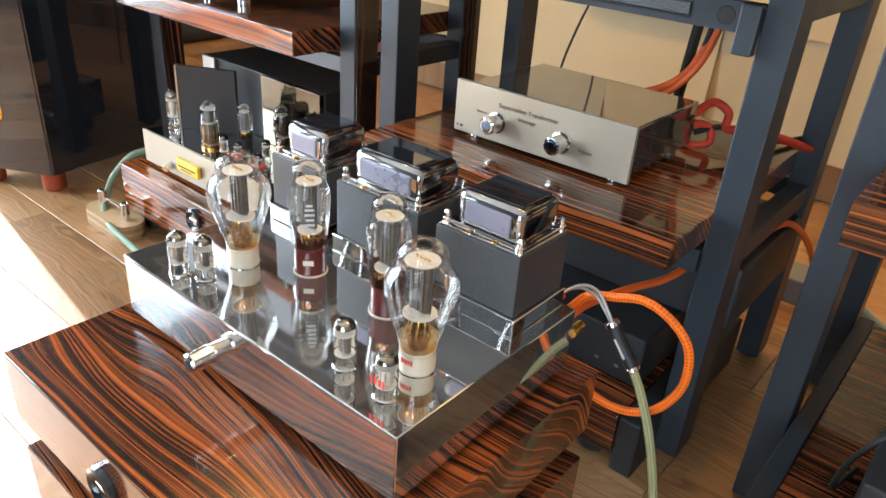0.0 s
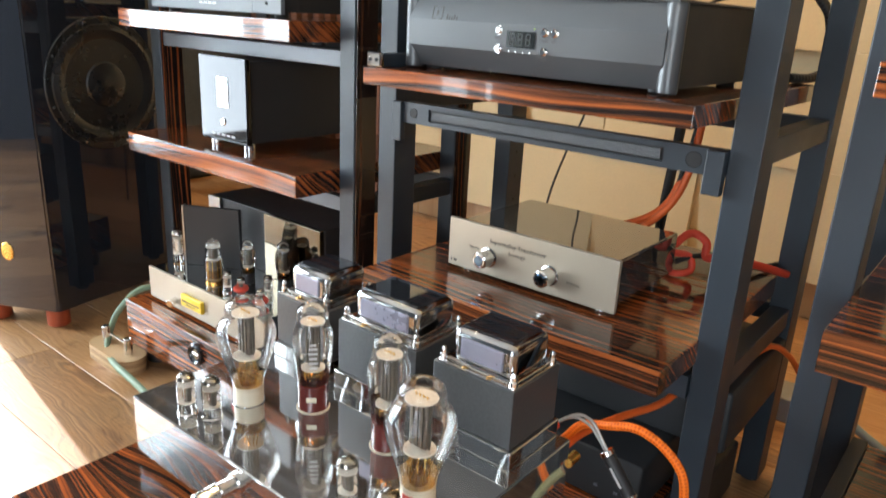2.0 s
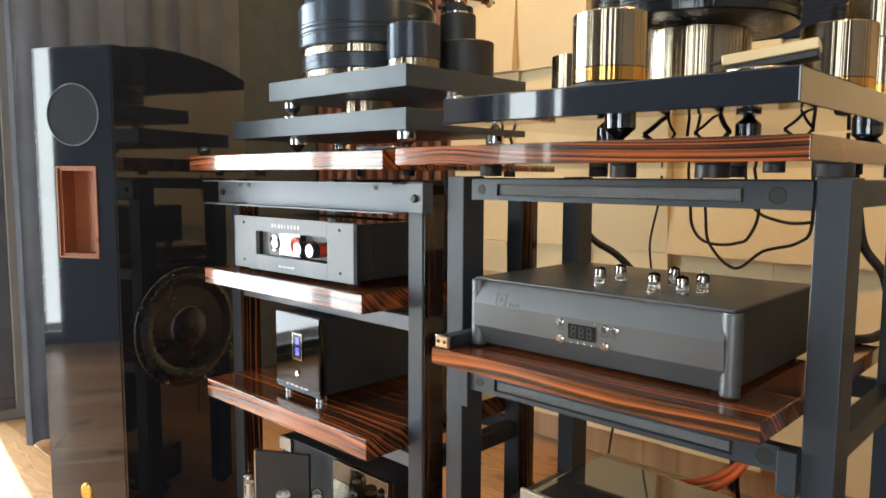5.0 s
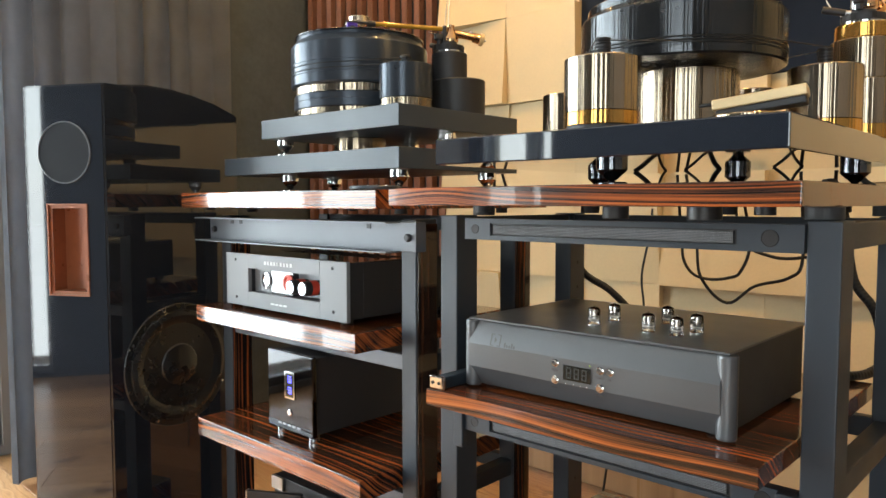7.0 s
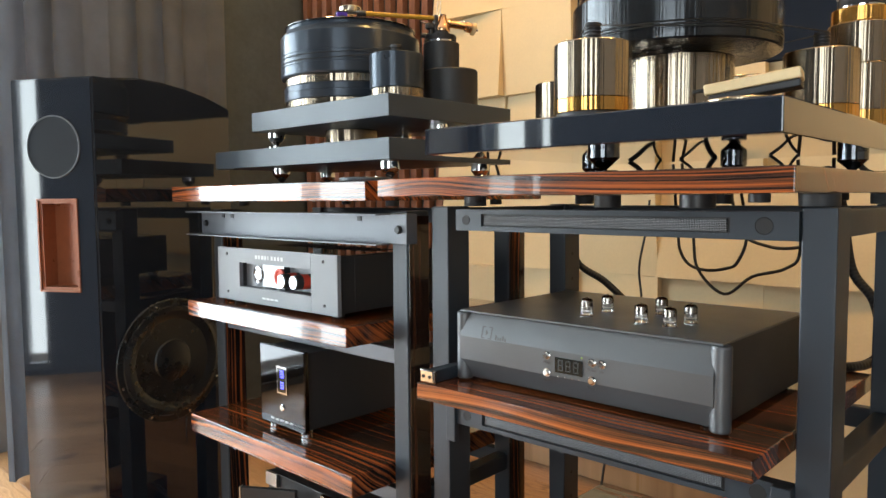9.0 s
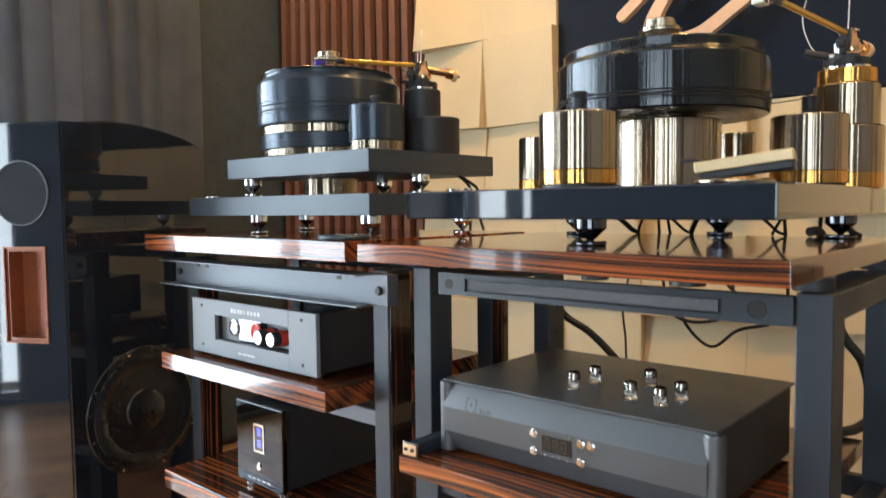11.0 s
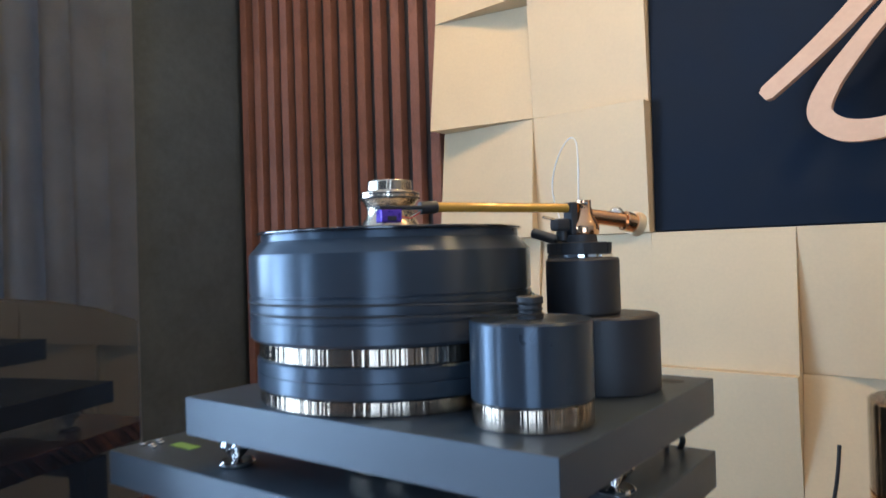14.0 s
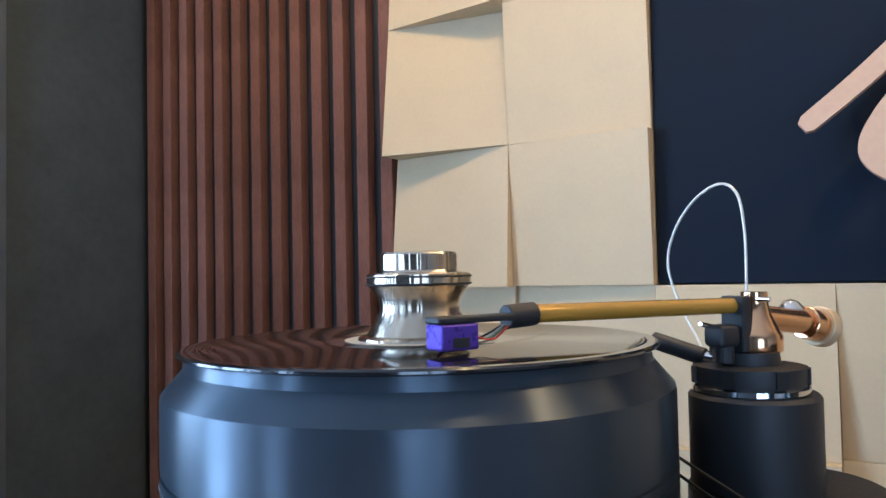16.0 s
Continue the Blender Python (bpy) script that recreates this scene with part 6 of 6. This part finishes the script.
cord("red_cable", [(-0.40, 0.715, 0.345), (-0.41, 0.80, 0.332), (-0.395, 0.88, 0.328), (-0.37, 0.96, 0.325), (-0.362, 1.04, 0.325), (-0.35, 1.08, 0.325), (-0.325, 1.16, 0.328), (-0.30, 1.30, 0.326), (-0.27, 1.45, 0.20), (-0.27, 1.52, 0.012)], 0.0055, M_ORANGE_RED, "orange-red sleeved cable running behind the rack post", 10)
lead = thing("speaker_cable", (-0.40, 0.74, 0.38), "sage green braided cable with a black barrel splitter", "cable")
part("wire_tail", tube([(-0.425, 0.70, 0.368), (-0.405, 0.76, 0.380), (-0.388, 0.78, 0.372), (-0.370, 0.78, 0.352), (-0.361, 0.78, 0.339)], 0.0023), M_CLEAR_WIRE, lead, "", 80)
part("wire_tail", tube([(-0.435, 0.705, 0.360), (-0.412, 0.765, 0.372), (-0.393, 0.785, 0.362), (-0.376, 0.785, 0.348), (-0.363, 0.781, 0.337)], 0.0023), M_CLEAR_WIRE, lead, "", 80)
part("tail_sleeve", rod((-0.424, 0.702, 0.366), (-0.412, 0.738, 0.375), 0.0055), M_RED, lead)
bar2 = part("barrel", rod((-0.360, 0.780, 0.336), (-0.322, 0.780, 0.288), 0.0088, 24), M_BLACK, lead, "black barrel splitter", 40)
part("barrel_ring", rod((-0.3625, 0.780, 0.3395), (-0.3585, 0.780, 0.3345), 0.0096, 24), M_CHROME, bar2, "", 40)
part("barrel_ring", rod((-0.3245, 0.780, 0.291), (-0.3215, 0.780, 0.287), 0.0096, 24), M_CHROME, bar2, "", 40)
for i in range(6):
    f = 0.3 + 0.075 * i
    part("lettering", box(-0.0022, 0.0022, -0.0004, 0.0004, -0.0018, 0.0018, 0, 1, Matrix.Translation((-0.360 + 0.038 * f, 0.7716, 0.336 - 0.048 * f)) @ pose(0, 0, 0, 0, 38, 0)), M_PALE_INK, bar2)
part("sleeve", tube([(-0.322, 0.780, 0.288), (-0.300, 0.775, 0.255), (-0.275, 0.77, 0.20), (-0.252, 0.765, 0.12), (-0.24, 0.75, 0.05), (-0.22, 0.70, 0.012), (-0.1, 0.62, 0.010), (0.2, 0.5, 0.010)], 0.0058, 14), M_OLIVE_BRAID, lead, "", 80)
cord("speaker_cable", [(-1.655, 1.02, 0.10), (-1.658, 0.93, 0.150), (-1.664, 0.86, 0.160), (-1.678, 0.81, 0.115), (-1.700, 0.795, 0.062), (-1.665, 0.765, 0.030), (-1.60, 0.745, 0.030), (-1.52, 0.72, 0.050), (-1.40, 0.71, 0.045), (-1.2, 0.70, 0.012), (-1.0, 0.72, 0.009)], 0.0078, M_GREEN_CORD, "sage green braided cable draped over a cable rest", 10)
RC = "red sleeved interconnect cable looping behind the line stage"
cord("red_cable", [(-0.70, 1.21, 0.482), (-0.66, 1.26, 0.474), (-0.60, 1.30, 0.485), (-0.55, 1.32, 0.52), (-0.525, 1.33, 0.575), (-0.51, 1.34, 0.64), (-0.51, 1.35, 0.71)], 0.0068, M_ORANGE_RED, RC, 10)
cord("red_cable", [(-0.69, 1.21, 0.476), (-0.64, 1.25, 0.468), (-0.58, 1.28, 0.480), (-0.53, 1.30, 0.53), (-0.508, 1.32, 0.60), (-0.50, 1.33, 0.71)], 0.0068, M_ORANGE_RED, RC, 10)
cord("red_cable", [(-0.475, 1.21, 0.490), (-0.46, 1.245, 0.508), (-0.435, 1.255, 0.495), (-0.43, 1.25, 0.47), (-0.40, 1.25, 0.475), (-0.36, 1.28, 0.468), (-0.32, 1.36, 0.44)], 0.0072, M_RED, RC, 10)
cord("red_cable", [(-0.48, 1.21, 0.475), (-0.455, 1.235, 0.470), (-0.448, 1.235, 0.445), (-0.47, 1.22, 0.437), (-0.50, 1.24, 0.437)], 0.0062, M_RED, RC, 10)
BC = "thin black cable hanging behind the rack"
cord("black_cable", [(-1.06, 2.0, 1.06), (-1.068, 2.0, 0.98), (-1.091, 2.0, 0.86), (-1.082, 2.0, 0.758), (-1.06, 1.95, 0.62), (-1.10, 1.90, 0.45), (-1.13, 1.88, 0.30), (-1.15, 1.85, 0.012)], 0.0035, M_CORD, BC)
cord("black_cable", [(-0.775, 1.55, 1.14), (-0.776, 1.58, 0.996), (-0.778, 1.6, 0.945), (-0.755, 1.6, 0.915), (-0.717, 1.6, 0.906), (-0.675, 1.6, 0.912), (-0.649, 1.6, 0.928), (-0.631, 1.6, 0.994), (-0.64, 1.55, 1.14)], 0.0035, M_CORD, BC)
cord("black_cable", [(-0.75, 1.54, 1.14), (-0.750, 1.6, 0.991), (-0.737, 1.6, 0.908), (-0.677, 1.6, 0.856), (-0.618, 1.6, 0.898), (-0.55, 1.6, 0.92), (-0.523, 1.6, 0.963), (-0.52, 1.56, 1.14)], 0.0035, M_CORD, BC)
cord("black_cable", [(-0.655, 1.55, 1.14), (-0.647, 1.6, 1.0), (-0.586, 1.6, 0.964), (-0.523, 1.6, 0.965), (-0.47, 1.58, 0.99), (-0.45, 1.54, 1.14)], 0.0035, M_CORD, BC)
cord("black_cable", [(-1.02, 1.47, 1.04), (-0.992, 1.5, 0.921), (-0.914, 1.5, 0.876), (-0.855, 1.5, 0.829), (-0.80, 1.46, 0.80), (-0.75, 1.44, 0.73)], 0.0085, M_CORD_BRAID, "thick black cable with a braided sleeve behind the rack", 10)
cord("black_cable", [(-0.44, 1.43, 1.112), (-0.43, 1.46, 1.108), (-0.42, 1.485, 1.05), (-0.405, 1.5, 0.936), (-0.367, 1.5, 0.878), (-0.352, 1.49, 0.798), (-0.364, 1.45, 0.775), (-0.39, 1.40, 0.774)], 0.0085, M_CORD_BRAID, "thick black cable with a braided sleeve behind the rack", 10)
cord("black_cable", [(-0.62, 1.55, 0.72), (-0.63, 1.56, 0.60), (-0.64, 1.56, 0.45), (-0.66, 1.58, 0.2), (-0.66, 1.60, 0.012)], 0.011, M_CORD, BC, 10)
cord("black_cable", [(-1.17, 1.43, 0.40), (-1.15, 1.44, 0.33), (-1.05, 1.48, 0.20), (-0.92, 1.55, 0.08), (-0.85, 1.60, 0.012), (-0.7, 1.7, 0.010)], 0.0075, M_CORD_BRAID, "black braided mains cable trailing down to the floor", 10)
cord("black_cable", [(-0.505, 1.33, 0.70), (-0.53, 1.33, 0.56), (-0.56, 1.36, 0.47), (-0.55, 1.44, 0.30), (-0.50, 1.5, 0.012)], 0.005, M_CORD, BC)
cord("black_cable", [(-0.47, 1.215, 0.46), (-0.44, 1.25, 0.47), (-0.40, 1.30, 0.455), (-0.37, 1.36, 0.440), (-0.35, 1.42, 0.437)], 0.005, M_CORD, BC)
for i, kx in enumerate((-0.80, -0.73, -0.69, -0.62, -0.52, -0.47, -0.40)):
    d2 = 0.035 * (-1) ** i
    cord("black_cable", [(kx, 1.40, 1.1428), (kx + d2 * 0.4, 1.41, 1.130), (kx + d2 * 0.8, 1.425, 1.112), (kx + d2, 1.44, 1.1065)], 0.0028 if i % 3 else 0.005, M_CORD, "thin black cable dropping from the plinth to the shelf")
GB = "grey-blue cable lying on the floor behind the racks"
cord("grey_cable", [(-0.26, 1.55, 0.05), (-0.22, 1.60, 0.09), (-0.15, 1.62, 0.05), (-0.05, 1.62, 0.012), (0.2, 1.6, 0.012)], 0.009, M_CORD_BLUE, GB, 10)
cord("grey_cable", [(-0.12, 1.50, 0.28), (-0.08, 1.48, 0.20), (0.0, 1.5, 0.12), (0.1, 1.55, 0.05), (0.2, 1.6, 0.032)], 0.009, M_CORD_BLUE, GB, 10)
cord("black_cable", [(0.02, 0.90, 0.305), (-0.04, 0.86, 0.315), (-0.075, 0.84, 0.27), (-0.085, 0.86, 0.20), (-0.07, 0.95, 0.1765)], 0.0035, M_CORD, "black cable bent over a low amplifier", 10)
strip = thing("power_strip", (-0.42, 1.70, 0), "silver mains distribution block on the floor behind the rack", "power strip")
part("case", box(-0.52, -0.30, 1.66, 1.76, 0.0, 0.06, 0.004), M_FACE, strip)
part("socket", cyl(0.02, 0.0602, 0.075, -0.38, 1.71, 0.002, 20), M_BLACK, strip)

# ---- wall panels and floor planks ----
panels = thing("relief_panels", (-1.0, 2.39, 0), "square cream wall panels set at uneven tilts", "wall panel", "", "structure")
rng = random.Random(7)
PW = 0.335
# lift of the four corners: lower left, lower right, upper right, upper left
LIFTS = {"a": (0.065, 0.045, 0.012, 0.032), "b": (0.034, 0.052, 0.085, 0.067), "c": (0.055, 0.045, 0.012, 0.022), "d": (0.052, 0.052, 0.020, 0.020), "e": (0.020, 0.052, 0.052, 0.020)}
FIXED = {(0, 0): (0.085, 0.045, 0.005, 0.045), (0, 1): (0.045, 0.090, 0.060, 0.020), (0, -1): (0.050, 0.068, 0.045, 0.012), (1, -1): (0.036, 0.062, 0.075, 0.045), (1, 0): (0.045, 0.042, 0.060, 0.062),
         (1, 1): (0.062, 0.060, 0.030, 0.040), (0, -2): (0.060, 0.050, 0.020, 0.030), (1, -2): (0.050, 0.030, 0.052, 0.008), (2, -2): (0.048, 0.060, 0.052, 0.052), (3, -2): (0.024, 0.050, 0.052, 0.052)}
for col in range(-0, 16):
    for row in range(-5, 4):
        x0, z0 = -2.181 + PW * col, 1.805 + PW * row
        x1, z1 = x0 + PW - 0.0012, z0 + PW - 0.0012
        if z1 < 0.01 or z0 > Z1 - 0.02 or x0 > X1 - 0.05:
            continue
        if 2 <= col <= 6 and -1 <= row <= 1:
            continue
        z0, z1, x1 = max(z0, 0.004), min(z1, Z1 - 0.004), min(x1, X1 - 0.002)
        lift = FIXED.get((col, row)) or LIFTS[rng.choice("abcdee")]
        bm = bmesh.new()
        n = 5
        front = [[bm.verts.new((x0 + (x1 - x0) * u / n, 2.345 - ((lift[0] * (n - u) + lift[1] * u) * (n - w) + (lift[3] * (n - u) + lift[2] * u) * w) / (n * n), z0 + (z1 - z0) * w / n)) for u in range(n + 1)] for w in range(n + 1)]
        for w in range(n):
            for u in range(n):
                bm.faces.new((front[w][u], front[w][u + 1], front[w + 1][u + 1], front[w + 1][u]))
        edge = [front[0][u] for u in range(n)] + [front[w][n] for w in range(n)] + [front[n][u] for u in range(n, 0, -1)] + [front[w][0] for w in range(n, 0, -1)]
        rear = [bm.verts.new((v.co.x, 2.398, v.co.z)) for v in edge]
        for i in range(len(edge)):
            j = (i + 1) % len(edge)
            bm.faces.new((edge[j], edge[i], rear[i], rear[j]))
        bmesh.ops.recalc_face_normals(bm, faces=bm.faces)
        part("panel", bm, M_TILE, panels, "", 35)

prng = random.Random(3)
row = 0
y = 0.701 - 0.19 * 26
while y < Y1:
    x = X0 - prng.uniform(0.0, 1.7)
    if abs(y - 0.511) < 0.01:
        x = -1.822 - 1.9
    while x < X1:
        L = prng.uniform(1.5, 2.1) if not (abs(y - 0.511) < 0.01 and x < -3) else 1.9
        a, b = max(x, X0), min(x + L, X1)
        if b - a > 0.02 and y + 0.19 > Y0:
            part("plank", box(a + 0.0006, b - 0.0006, max(y, Y0) + 0.0006, min(y + 0.19, Y1) - 0.0006, -0.0058, 0.0, 0.0007, 1), M_OAK, floor)
        x += L
    y += 0.19
